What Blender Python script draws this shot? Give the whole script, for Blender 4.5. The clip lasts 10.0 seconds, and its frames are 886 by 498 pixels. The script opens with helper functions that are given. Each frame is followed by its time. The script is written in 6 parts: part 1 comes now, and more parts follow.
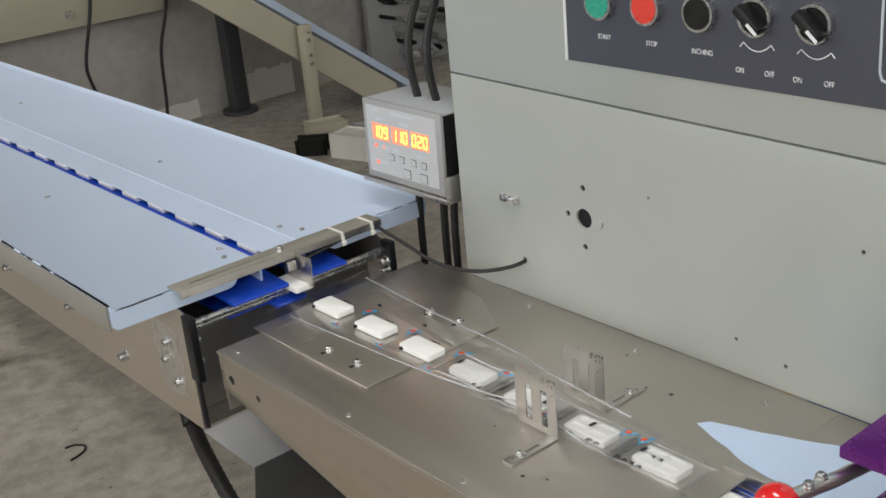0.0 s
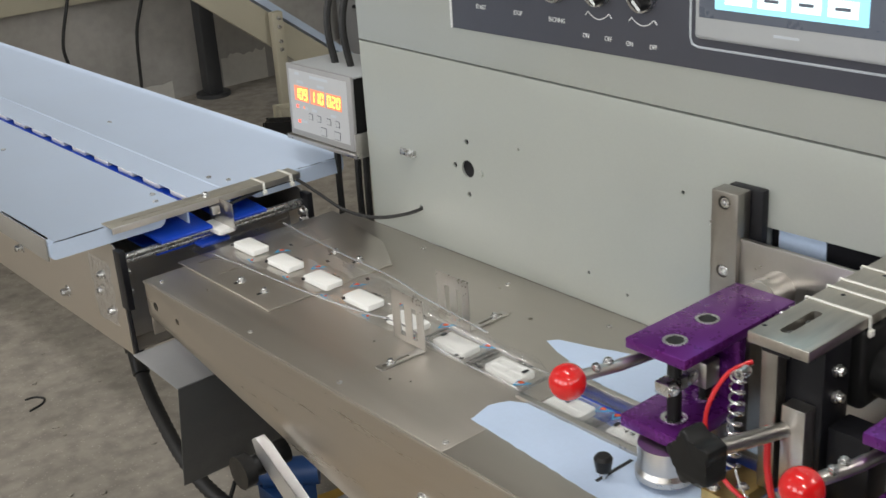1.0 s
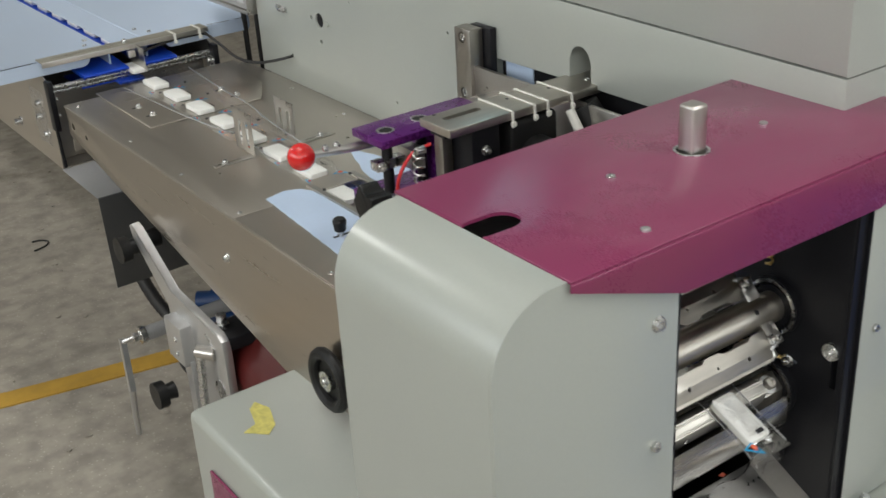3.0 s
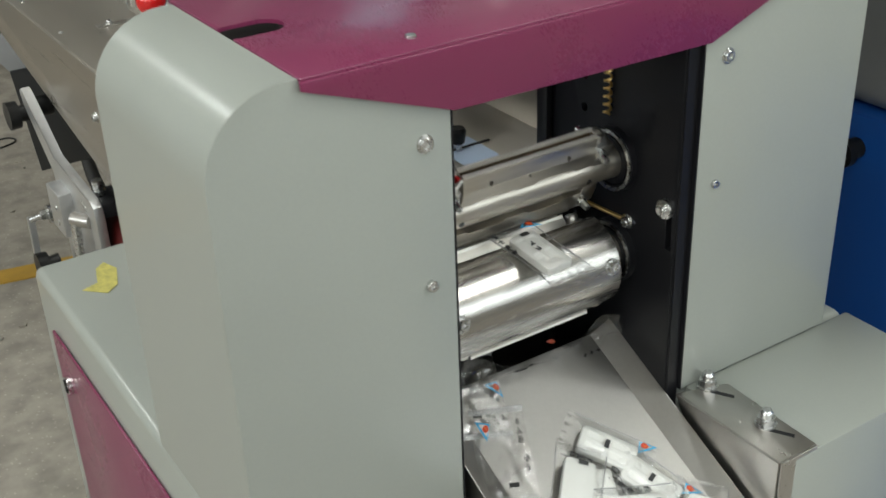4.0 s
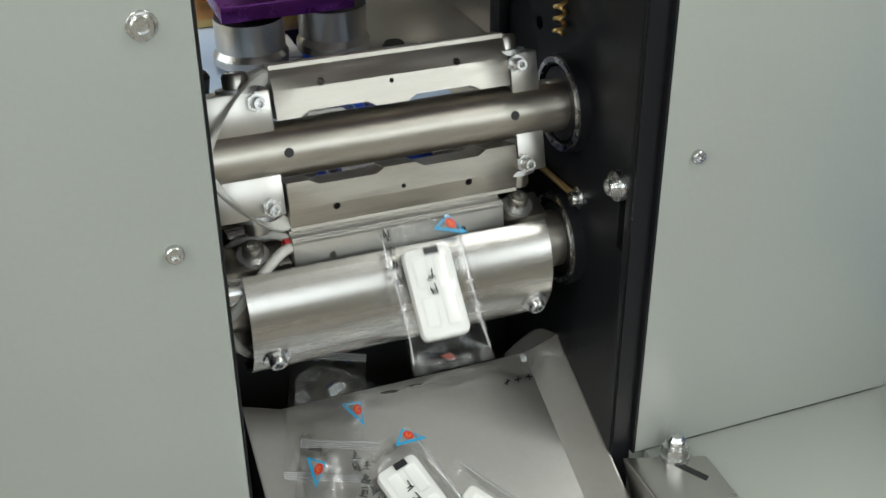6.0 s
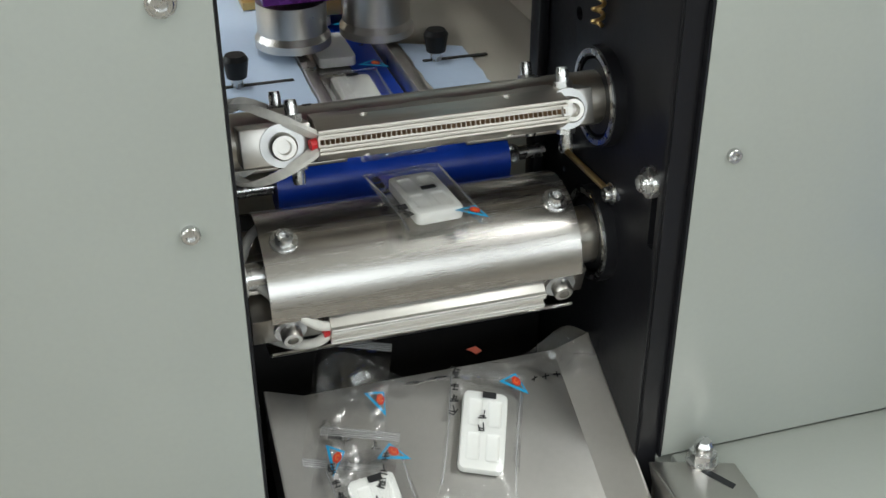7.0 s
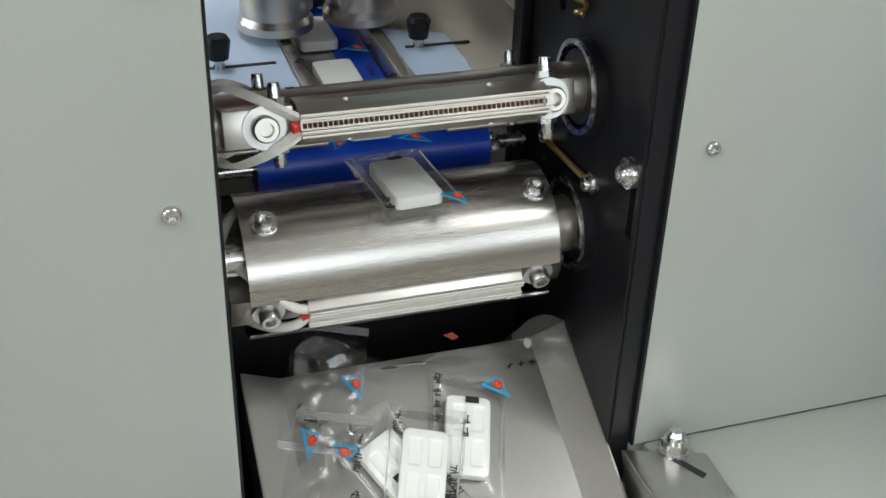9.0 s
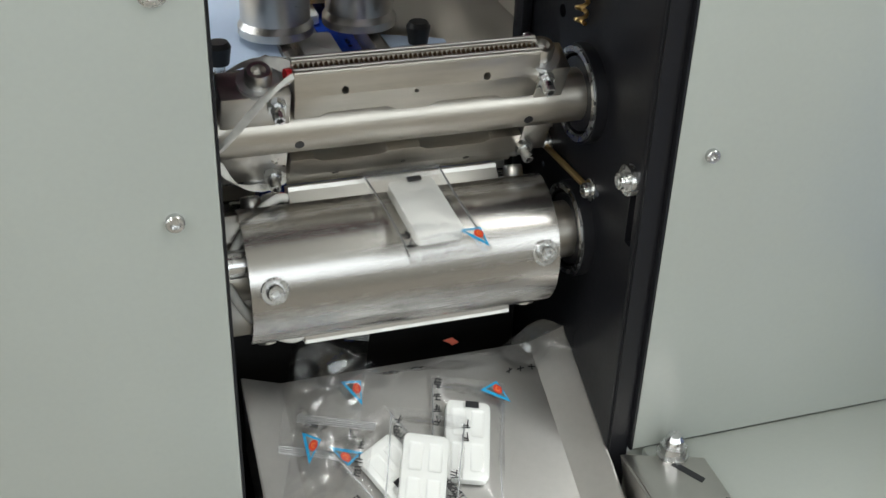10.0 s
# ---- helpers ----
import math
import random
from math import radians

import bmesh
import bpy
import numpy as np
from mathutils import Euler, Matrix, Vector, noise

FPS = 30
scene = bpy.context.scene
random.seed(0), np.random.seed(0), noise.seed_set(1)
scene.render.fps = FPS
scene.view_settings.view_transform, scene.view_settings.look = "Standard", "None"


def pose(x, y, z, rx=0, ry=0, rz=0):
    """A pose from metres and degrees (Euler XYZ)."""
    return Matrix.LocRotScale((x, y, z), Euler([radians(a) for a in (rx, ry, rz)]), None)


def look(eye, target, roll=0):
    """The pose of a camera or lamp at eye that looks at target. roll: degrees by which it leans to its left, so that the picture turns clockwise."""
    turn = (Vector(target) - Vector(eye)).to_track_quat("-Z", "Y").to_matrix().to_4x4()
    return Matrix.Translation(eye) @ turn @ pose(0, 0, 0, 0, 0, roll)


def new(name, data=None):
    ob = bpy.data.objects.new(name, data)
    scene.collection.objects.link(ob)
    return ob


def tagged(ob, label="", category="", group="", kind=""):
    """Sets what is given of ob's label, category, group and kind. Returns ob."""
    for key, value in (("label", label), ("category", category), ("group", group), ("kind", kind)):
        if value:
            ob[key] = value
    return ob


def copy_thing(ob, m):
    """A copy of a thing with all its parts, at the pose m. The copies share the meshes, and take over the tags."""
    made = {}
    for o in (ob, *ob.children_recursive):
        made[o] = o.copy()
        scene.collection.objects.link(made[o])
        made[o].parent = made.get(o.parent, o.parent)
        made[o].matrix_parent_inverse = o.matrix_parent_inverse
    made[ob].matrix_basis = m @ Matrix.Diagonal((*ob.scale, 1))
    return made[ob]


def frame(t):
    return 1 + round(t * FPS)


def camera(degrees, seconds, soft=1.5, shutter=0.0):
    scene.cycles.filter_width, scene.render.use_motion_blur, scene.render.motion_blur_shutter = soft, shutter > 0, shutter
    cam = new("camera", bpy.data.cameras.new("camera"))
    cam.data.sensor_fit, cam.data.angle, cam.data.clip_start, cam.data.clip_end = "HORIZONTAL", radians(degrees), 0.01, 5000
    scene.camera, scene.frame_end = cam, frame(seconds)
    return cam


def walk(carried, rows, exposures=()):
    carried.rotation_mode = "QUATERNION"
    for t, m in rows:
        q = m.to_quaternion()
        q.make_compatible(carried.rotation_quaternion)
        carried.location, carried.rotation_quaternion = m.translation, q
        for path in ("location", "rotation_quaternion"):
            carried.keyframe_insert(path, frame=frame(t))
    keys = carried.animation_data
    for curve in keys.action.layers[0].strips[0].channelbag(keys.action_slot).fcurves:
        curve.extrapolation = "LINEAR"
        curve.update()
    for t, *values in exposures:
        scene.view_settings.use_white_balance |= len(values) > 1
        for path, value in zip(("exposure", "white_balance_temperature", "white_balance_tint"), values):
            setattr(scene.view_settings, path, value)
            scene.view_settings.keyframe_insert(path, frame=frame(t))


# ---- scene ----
cam = camera(41.6, 10.0, shutter=0.2)
PATH = [
    (0, (0.022, -0.001, 1.501), (1.171, 1.454, 0.752), -5.5),
    (0.5, (-0.019, -0.081, 1.495), (1.155, 1.355, 0.748), -4.3),
    (1, (-0.017, -0.227, 1.496), (1.149, 1.212, 0.742), -3.9),
    (1.5, (-0.008, -0.344, 1.502), (1.101, 1.131, 0.73), -3.9),
    (2, (-0.02, -0.485, 1.502), (1.058, 0.996, 0.698), -3.7),
    (2.2, (-0.027, -0.547, 1.516), (1.037, 0.927, 0.682), -3.7),
    (3.3, (0.076, -0.822, 1.469), (1.066, 0.671, 0.579), -3.5),
    (3.5, (0.118, -0.85, 1.441), (1.084, 0.649, 0.537), -3.4),
    (4, (0.213, -0.85, 1.362), (1.149, 0.637, 0.407), -2.3),
    (4.5, (0.323, -0.784, 1.299), (1.199, 0.704, 0.29), -1.6),
    (5, (0.423, -0.733, 1.231), (1.22, 0.795, 0.216), -1.5),
    (5.5, (0.511, -0.704, 1.211), (1.213, 0.876, 0.204), -0.8),
    (7, (0.589, -0.702, 1.199), (1.088, 0.941, 0.173), -0.1),
    (7.5, (0.588, -0.699, 1.199), (1.084, 0.942, 0.168), 0.3),
    (8, (0.587, -0.697, 1.197), (1.102, 0.934, 0.161), 0.9),
    (8.5, (0.586, -0.698, 1.197), (1.125, 0.923, 0.157), 1.7),
    (9, (0.585, -0.704, 1.2), (1.124, 0.915, 0.156), 1.9),
    (9.5, (0.583, -0.704, 1.203), (1.128, 0.911, 0.157), 2.0),
    (10, (0.581, -0.704, 1.205), (1.129, 0.912, 0.161), 2.1),
]
EXPOSURES = [(0.0, -0.18, 6380, 11), (2.2, -0.24, 6450, 10), (3.5, -0.38, 6350, 6), (4.5, -0.38, 6280, 2), (5.5, -0.31, 6260, 3), (7.5, -0.15, 6200, 5), (10.0, -0.12, 6200, 6)]
walk(cam, [(t, look(eye, target, roll)) for t, eye, target, roll in PATH], EXPOSURES)

# ---- light ----
world = bpy.data.worlds.new("world")
scene.world = world
world.use_nodes = True
wn = world.node_tree
sky = wn.nodes.new("ShaderNodeTexSky")
sky.sky_type, sky.sun_disc = "NISHITA", False
sky.dust_density, sky.ozone_density = 6.0, 0.4
sky.sun_elevation, sky.sun_rotation = radians(40), radians(250)
wn.nodes["Background"].inputs[1].default_value = 0.12
wn.links.new(sky.outputs[0], wn.nodes["Background"].inputs[0])


def area(name, loc, target, sx, sy, watts, colour=(1, 1, 1)):
    lamp = bpy.data.lights.new(name, "AREA")
    lamp.shape, lamp.size, lamp.size_y, lamp.energy, lamp.color = "RECTANGLE", sx, sy, watts, colour
    ob = new(name, lamp)
    ob.matrix_world = look(loc, target)
    return ob


DAY, FILL_SOUTH, TUBE = 48, 36, 40
# unseen ceiling battens; the second is added over the table to brighten it
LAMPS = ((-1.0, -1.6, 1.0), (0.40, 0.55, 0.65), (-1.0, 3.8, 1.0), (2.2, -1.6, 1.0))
# unseen west windows, set by the shadows that fall towards +x
for wy in (-2.2, 0.6, 3.4):
    area("window_daylight", (-3.94, wy, 2.5), (0, wy, 2.3), 1.9, 1.7, DAY, (0.93, 0.97, 1.0))
# unseen south windows, added to brighten the front panels; third one stronger
for wx, watts in ((-1.6, FILL_SOUTH), (1.0, FILL_SOUTH), (3.6, FILL_SOUTH * 1.7)):
    area("window_daylight", (wx, -4.44, 2.5), (wx, 0, 2.2), 1.9, 1.7, watts, (0.96, 0.98, 0.98))
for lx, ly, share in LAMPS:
    area("unseen_tube_light", (lx, ly, 3.32), (lx, ly, 0), 0.22, 1.3, TUBE * share, (1.0, 0.98, 0.94))
scene.view_settings.exposure = 0.0


# ---- materials ----
def material(name, colour, rough=0.5, metal=0.0, var=0.12, scale=18.0, bump=0.0, stretch=(1, 1, 1), coat=0.0, fine=220.0, rvar=0.1):
    m = bpy.data.materials.new(name)
    m.use_nodes = True
    nt = m.node_tree
    p = nt.nodes["Principled BSDF"]
    tc = nt.nodes.new("ShaderNodeTexCoord")
    mp = nt.nodes.new("ShaderNodeMapping")
    mp.inputs["Scale"].default_value = stretch
    nt.links.new(tc.outputs["Object"], mp.inputs[0])
    big, small = nt.nodes.new("ShaderNodeTexNoise"), nt.nodes.new("ShaderNodeTexNoise")
    big.inputs["Scale"].default_value, small.inputs["Scale"].default_value = scale, fine
    big.inputs["Detail"].default_value = 5
    nt.links.new(mp.outputs[0], big.inputs["Vector"])
    nt.links.new(mp.outputs[0], small.inputs["Vector"])
    add = nt.nodes.new("ShaderNodeMath")
    add.operation = "MULTIPLY_ADD"
    add.inputs[1].default_value = 0.4
    nt.links.new(small.outputs[0], add.inputs[0])
    nt.links.new(big.outputs[0], add.inputs[2])
    ramp = nt.nodes.new("ShaderNodeMapRange")
    ramp.inputs[1].default_value, ramp.inputs[2].default_value = 0.35, 1.05
    ramp.inputs[3].default_value, ramp.inputs[4].default_value = 1 - var, 1 + var
    nt.links.new(add.outputs[0], ramp.inputs[0])
    mul = nt.nodes.new("ShaderNodeVectorMath")
    mul.operation = "SCALE"
    mul.inputs[0].default_value = colour
    nt.links.new(ramp.outputs[0], mul.inputs["Scale"])
    nt.links.new(mul.outputs[0], p.inputs["Base Color"])
    rr = nt.nodes.new("ShaderNodeMapRange")
    rr.inputs[1].default_value, rr.inputs[2].default_value = 0.35, 1.05
    rr.inputs[3].default_value, rr.inputs[4].default_value = max(0.02, rough - rvar), min(1, rough + rvar)
    nt.links.new(add.outputs[0], rr.inputs[0])
    nt.links.new(rr.outputs[0], p.inputs["Roughness"])
    p.inputs["Metallic"].default_value = metal
    if coat:
        p.inputs["Coat Weight"].default_value, p.inputs["Coat Roughness"].default_value = coat, 0.12
    if bump:
        # the clear coat takes the same relief
        b = nt.nodes.new("ShaderNodeBump")
        b.inputs["Strength"].default_value, b.inputs["Distance"].default_value = bump, 0.002
        nt.links.new(add.outputs[0], b.inputs["Height"])
        nt.links.new(b.outputs[0], p.inputs["Normal"])
        if coat:
            nt.links.new(b.outputs[0], p.inputs["Coat Normal"])
    return m


def glow(name, colour, strength):
    m = bpy.data.materials.new(name)
    m.use_nodes = True
    p = m.node_tree.nodes["Principled BSDF"]
    p.inputs["Base Color"].default_value = (*colour, 1)
    p.inputs["Emission Color"].default_value = (*colour, 1)
    p.inputs["Emission Strength"].default_value = strength
    return m


def clear_film(name, tint=(0.97, 0.98, 1.0), gloss=0.10, rough=0.08, scale=60.0, relief=0.5, sheen=0.5):
    m = bpy.data.materials.new(name)
    m.use_nodes = True
    nt = m.node_tree
    nt.nodes.remove(nt.nodes["Principled BSDF"])
    out = nt.nodes["Material Output"]
    tr, gl, mix = nt.nodes.new("ShaderNodeBsdfTransparent"), nt.nodes.new("ShaderNodeBsdfGlossy"), nt.nodes.new("ShaderNodeMixShader")
    tr.inputs[0].default_value = (*tint, 1)
    gl.inputs["Roughness"].default_value = rough
    lw = nt.nodes.new("ShaderNodeFresnel")
    lw.inputs[0].default_value = 1.5
    fac = nt.nodes.new("ShaderNodeMath")
    fac.operation = "MULTIPLY_ADD"
    fac.inputs[1].default_value, fac.inputs[2].default_value = sheen, gloss
    nt.links.new(lw.outputs[0], fac.inputs[0])
    tc, no, bp = nt.nodes.new("ShaderNodeTexCoord"), nt.nodes.new("ShaderNodeTexNoise"), nt.nodes.new("ShaderNodeBump")
    no.inputs["Scale"].default_value, no.inputs["Detail"].default_value = scale, 3
    bp.inputs["Strength"].default_value, bp.inputs["Distance"].default_value = relief, 0.004
    nt.links.new(tc.outputs["Object"], no.inputs["Vector"])
    nt.links.new(no.outputs[0], bp.inputs["Height"])
    nt.links.new(bp.outputs[0], gl.inputs["Normal"])
    nt.links.new(bp.outputs[0], lw.inputs["Normal"])
    nt.links.new(fac.outputs[0], mix.inputs[0])
    nt.links.new(tr.outputs[0], mix.inputs[1])
    nt.links.new(gl.outputs[0], mix.inputs[2])
    nt.links.new(mix.outputs[0], out.inputs[0])
    return m


PAINT = material("grey_green_paint", (0.348, 0.368, 0.338), 0.34, var=0.05, scale=6, bump=0.035, fine=300, rvar=0.05, coat=0.6)
PAINT.node_tree.nodes["Principled BSDF"].inputs["Coat Roughness"].default_value = 0.22
DECK = material("light_blue_film_deck", (0.485, 0.575, 0.715), 0.45, var=0.05, scale=7, bump=0.05)
STEEL = material("brushed_steel", (0.545, 0.510, 0.460), 0.40, 1.0, var=0.04, scale=7, stretch=(8, 0.5, 8), bump=0.02, fine=160, rvar=0.05)
SHELL = material("rolled_bright_steel", (0.43, 0.415, 0.395), 0.26, 1.0, var=0.06, scale=9, stretch=(0.5, 14, 14), bump=0.02, fine=160, rvar=0.07)
PALEJAW = material("blasted_jaw_steel", (0.66, 0.64, 0.60), 0.48, 1.0, var=0.06, scale=30, bump=0.02)
STEEL_SIDE = material("brushed_steel_skirt", (0.50, 0.462, 0.410), 0.30, 1.0, var=0.05, scale=7, stretch=(8, 0.5, 8), bump=0.02, fine=160, rvar=0.05)
STEEL_X = material("brushed_steel_across", (0.50, 0.48, 0.45), 0.36, 1.0, var=0.07, scale=9, stretch=(0.6, 10, 10), bump=0.03, fine=160, rvar=0.08)
GUIDE = material("satin_steel_sheet", (0.55, 0.53, 0.50), 0.33, 1.0, var=0.08, scale=20, bump=0.02)
CHUTE = material("matt_steel_tray", (0.415, 0.405, 0.387), 0.38, 1.0, var=0.10, scale=12, bump=0.03)
CHROME = material("bright_zinc", (0.60, 0.60, 0.595), 0.27, 1.0, var=0.12, scale=120)
BLOCK = material("ground_steel_block", (0.33, 0.31, 0.28), 0.36, 1.0, var=0.10, scale=40, bump=0.03)
JAW = material("jaw_steel", (0.50, 0.47, 0.42), 0.38, 1.0, var=0.15, scale=30, stretch=(0.6, 6, 6), bump=0.03)
ALU = material("cast_aluminium", (0.58, 0.58, 0.58), 0.42, 0.9, var=0.08, scale=50, bump=0.06)
KNURL = material("bronzed_knurl", (0.22, 0.16, 0.105), 0.45, 1.0, var=0.2, scale=60)
BRASS = material("brass", (0.60, 0.42, 0.17), 0.35, 1.0, var=0.15, scale=50)
PURPLE = material("purple_anodised", (0.135, 0.019, 0.195), 0.28, 0.55, var=0.08, scale=40)
MAGENTA = material("plum_paint", (0.190, 0.026, 0.080), 0.30, var=0.06, scale=8, bump=0.03, coat=0.14, fine=600)
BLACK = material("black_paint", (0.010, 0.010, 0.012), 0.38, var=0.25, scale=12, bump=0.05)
PLASTIC = material("black_plastic", (0.011, 0.011, 0.011), 0.42, var=0.2, scale=60)
RUBBER = material("black_rubber", (0.012, 0.012, 0.012), 0.55, var=0.2, scale=60)
REDBALL = material("red_phenolic", (0.62, 0.012, 0.012), 0.12, var=0.04, scale=20, coat=0.6)
REDWIRE = material("red_sleeve", (0.55, 0.015, 0.02), 0.4, var=0.08)
BLUEBELT = material("blue_belt", (0.008, 0.055, 0.46), 0.35, var=0.12, scale=40, bump=0.1)
BLUESHEET = material("blue_sheet", (0.012, 0.085, 0.36), 0.4, var=0.06, scale=5)
DARKBLUE = material("dark_blue_paint", (0.010, 0.045, 0.15), 0.45, var=0.1, scale=9)
WHITE = material("white_moulded_plastic", (0.83, 0.83, 0.80), 0.42, var=0.02, scale=60)
TIE = material("white_nylon", (0.72, 0.71, 0.66), 0.45, var=0.05)
CLOTH = material("glass_fibre_sleeve", (0.72, 0.70, 0.65), 0.75, var=0.15, scale=150, bump=0.3)
PANEL = material("dark_grey_overlay", (0.060, 0.064, 0.082), 0.42, var=0.05, scale=20)
BEZEL = material("blue_grey_bezel", (0.12, 0.14, 0.18), 0.3, var=0.03)
PRINT = material("white_print", (0.70, 0.72, 0.72), 0.5, var=0.02)
INK = material("black_ink", (0.012, 0.012, 0.014), 0.4, var=0.1)
ORANGE = material("orange_ink", (0.80, 0.22, 0.03), 0.35, var=0.08)
RUST = material("faded_red_print", (0.22, 0.032, 0.012), 0.5, var=0.25, scale=200)
RED = material("red_ink", (0.58, 0.040, 0.012), 0.35, var=0.08)
CYAN = material("cyan_ink", (0.02, 0.33, 0.62), 0.35, var=0.08)
GREENB = material("green_button", (0.03, 0.30, 0.21), 0.3, var=0.03)
REDB = material("red_button", (0.62, 0.05, 0.035), 0.3, var=0.03)
SILVERLINE = material("silver_frame", (0.50, 0.54, 0.58), 0.35, var=0.03)
HOUSING = material("pale_housing", (0.40, 0.42, 0.43), 0.4, var=0.03)
SCREEN = glow("lit_screen", (0.33, 0.72, 0.86), 0.62)
SCREENW = glow("lit_screen_white", (0.80, 0.93, 0.95), 0.8)
LED = glow("amber_digits", (1.0, 0.60, 0.10), 2.2)
LEDR = glow("red_led", (1.0, 0.08, 0.03), 2.5)
BAR = material("dull_bar_steel", (0.34, 0.325, 0.275), 0.45, 0.35, var=0.08, scale=25, bump=0.02)
LEDBACK = glow("red_window", (0.80, 0.30, 0.17), 0.40)
FACE = material("meter_face", (0.47, 0.48, 0.49), 0.4, var=0.03)
CONCRETE = material("concrete_floor", (0.365, 0.334, 0.286), 0.75, var=0.26, scale=4.5, bump=0.35, fine=38)
nt = CONCRETE.node_tree
vor, vmap, vmix = nt.nodes.new("ShaderNodeTexVoronoi"), nt.nodes.new("ShaderNodeMapRange"), nt.nodes.new("ShaderNodeVectorMath")
spk, smap = nt.nodes.new("ShaderNodeTexNoise"), nt.nodes.new("ShaderNodeMapRange")
vor.inputs["Scale"].default_value, spk.inputs["Scale"].default_value, spk.inputs["Detail"].default_value = 75.0, 17.0, 8
vmap.inputs[1].default_value, vmap.inputs[2].default_value, vmap.inputs[3].default_value, vmap.inputs[4].default_value = 0.04, 0.24, 1.40, 0.97
smap.inputs[1].default_value, smap.inputs[2].default_value, smap.inputs[3].default_value, smap.inputs[4].default_value = 0.36, 0.58, 0.80, 1.06
vm2 = nt.nodes.new("ShaderNodeMath")
vm2.operation, vmix.operation = "MULTIPLY", "SCALE"
texco = nt.nodes.new("ShaderNodeTexCoord")
nt.links.new(texco.outputs["Object"], vor.inputs["Vector"])
nt.links.new(texco.outputs["Object"], spk.inputs["Vector"])
nt.links.new(vor.outputs["Distance"], vmap.inputs[0])
nt.links.new(spk.outputs[0], smap.inputs[0])
nt.links.new(vmap.outputs[0], vm2.inputs[0])
nt.links.new(smap.outputs[0], vm2.inputs[1])
old = nt.nodes["Principled BSDF"].inputs["Base Color"].links[0].from_socket
nt.links.new(old, vmix.inputs[0])
nt.links.new(vm2.outputs[0], vmix.inputs["Scale"])
nt.links.new(vmix.outputs[0], nt.nodes["Principled BSDF"].inputs["Base Color"])
YELLOW = material("yellow_floor_paint", (0.50, 0.30, 0.045), 0.6, var=0.20, scale=14, fine=60)
WALLP = material("plastered_wall", (0.60, 0.58, 0.53), 0.8, var=0.16, scale=1.6, bump=0.2, fine=30)
CREAM = material("cream_board", (0.46, 0.43, 0.33), 0.6, var=0.08, scale=4)
DARKWALL = material("grey_dado", (0.36, 0.345, 0.32), 0.8, var=0.28, scale=2.2, bump=0.2, fine=25)
TAPE = material("yellow_tape", (0.55, 0.50, 0.14), 0.5, var=0.30, scale=120)
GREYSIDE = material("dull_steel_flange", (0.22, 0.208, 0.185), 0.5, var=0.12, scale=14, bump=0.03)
GREYBOX = material("grey_hood", (0.30, 0.30, 0.30), 0.45, var=0.06, scale=9)
# dark post steel, also the colour for the hood's shaded lower face
DARKBOX = material("dark_post_and_hood_shade", (0.045, 0.047, 0.05), 0.5, var=0.1)
DARKRED = material("dark_red_motor", (0.085, 0.008, 0.007), 0.5, var=0.15)
FILM = clear_film("clear_film", tint=(1.0, 1.0, 1.0), sheen=0.24, gloss=0.0, rough=0.16, scale=30, relief=0.12)
BAG = clear_film("clear_bag", tint=(1.0, 1.0, 1.0), sheen=0.30, gloss=0.014, rough=0.12, scale=70, relief=0.20)
EDGE = clear_film("rolled_film_edge", gloss=0.30, rough=0.38, scale=90, relief=0.3, sheen=0.6)
GLEAM = clear_film("stretched_film", tint=(1.0, 1.0, 1.0), sheen=0.9, gloss=0.05, rough=0.07, scale=40, relief=0.15)
CRUMPLED = clear_film("crumpled_bag", tint=(1.0, 1.0, 1.0), sheen=0.48, gloss=0.060, rough=0.16, scale=90, relief=0.45)
WRAP = clear_film("protective_wrap", gloss=0.09, rough=0.15, scale=90, relief=1.0)
BLUEFILM = material("pale_blue_peel_film", (0.50, 0.61, 0.79), 0.42, var=0.06, scale=14, bump=0.12)

for dark in (BLACK, PLASTIC):
    dark.node_tree.nodes["Principled BSDF"].inputs["Specular IOR Level"].default_value = 0.24
CLEAR = (FILM, BAG, EDGE, WRAP, CRUMPLED, GLEAM)

# ---- mesh tools ----
ORIGIN = {}


def root(name, label, category, at=(0, 0, 0), group="", kind=""):
    ob = new(name)
    ob.empty_display_size = 0.02
    ob.location = at
    ORIGIN[ob.name] = Vector(at)
    return tagged(ob, label, category, group, kind)


def finish(bm, name, mat, origin=(0, 0, 0), angle=35):
    bmesh.ops.translate(bm, verts=bm.verts, vec=-Vector(origin))
    bmesh.ops.recalc_face_normals(bm, faces=bm.faces)
    me = bpy.data.meshes.new(name)
    bm.to_mesh(me)
    bm.free()
    me.materials.append(mat)
    me.shade_smooth()
    me.set_sharp_from_angle(angle=radians(angle))
    return me


def part(name, bm, mat, parent, label="", angle=35):
    at = ORIGIN[parent.name]
    ob = new(name, finish(bm, name, mat, at, angle))
    ob.parent = parent
    ORIGIN[ob.name] = at
    if mat in CLEAR:
        ob.visible_shadow = False
    return tagged(ob, label) if label else ob


def thing(name, bm, mat, label, category, group="", kind="", angle=35):
    ob = new(name, finish(bm, name, mat, (0, 0, 0), angle))
    ORIGIN[ob.name] = Vector((0, 0, 0))
    return tagged(ob, label, category, group, kind)


def B():
    return bmesh.new()


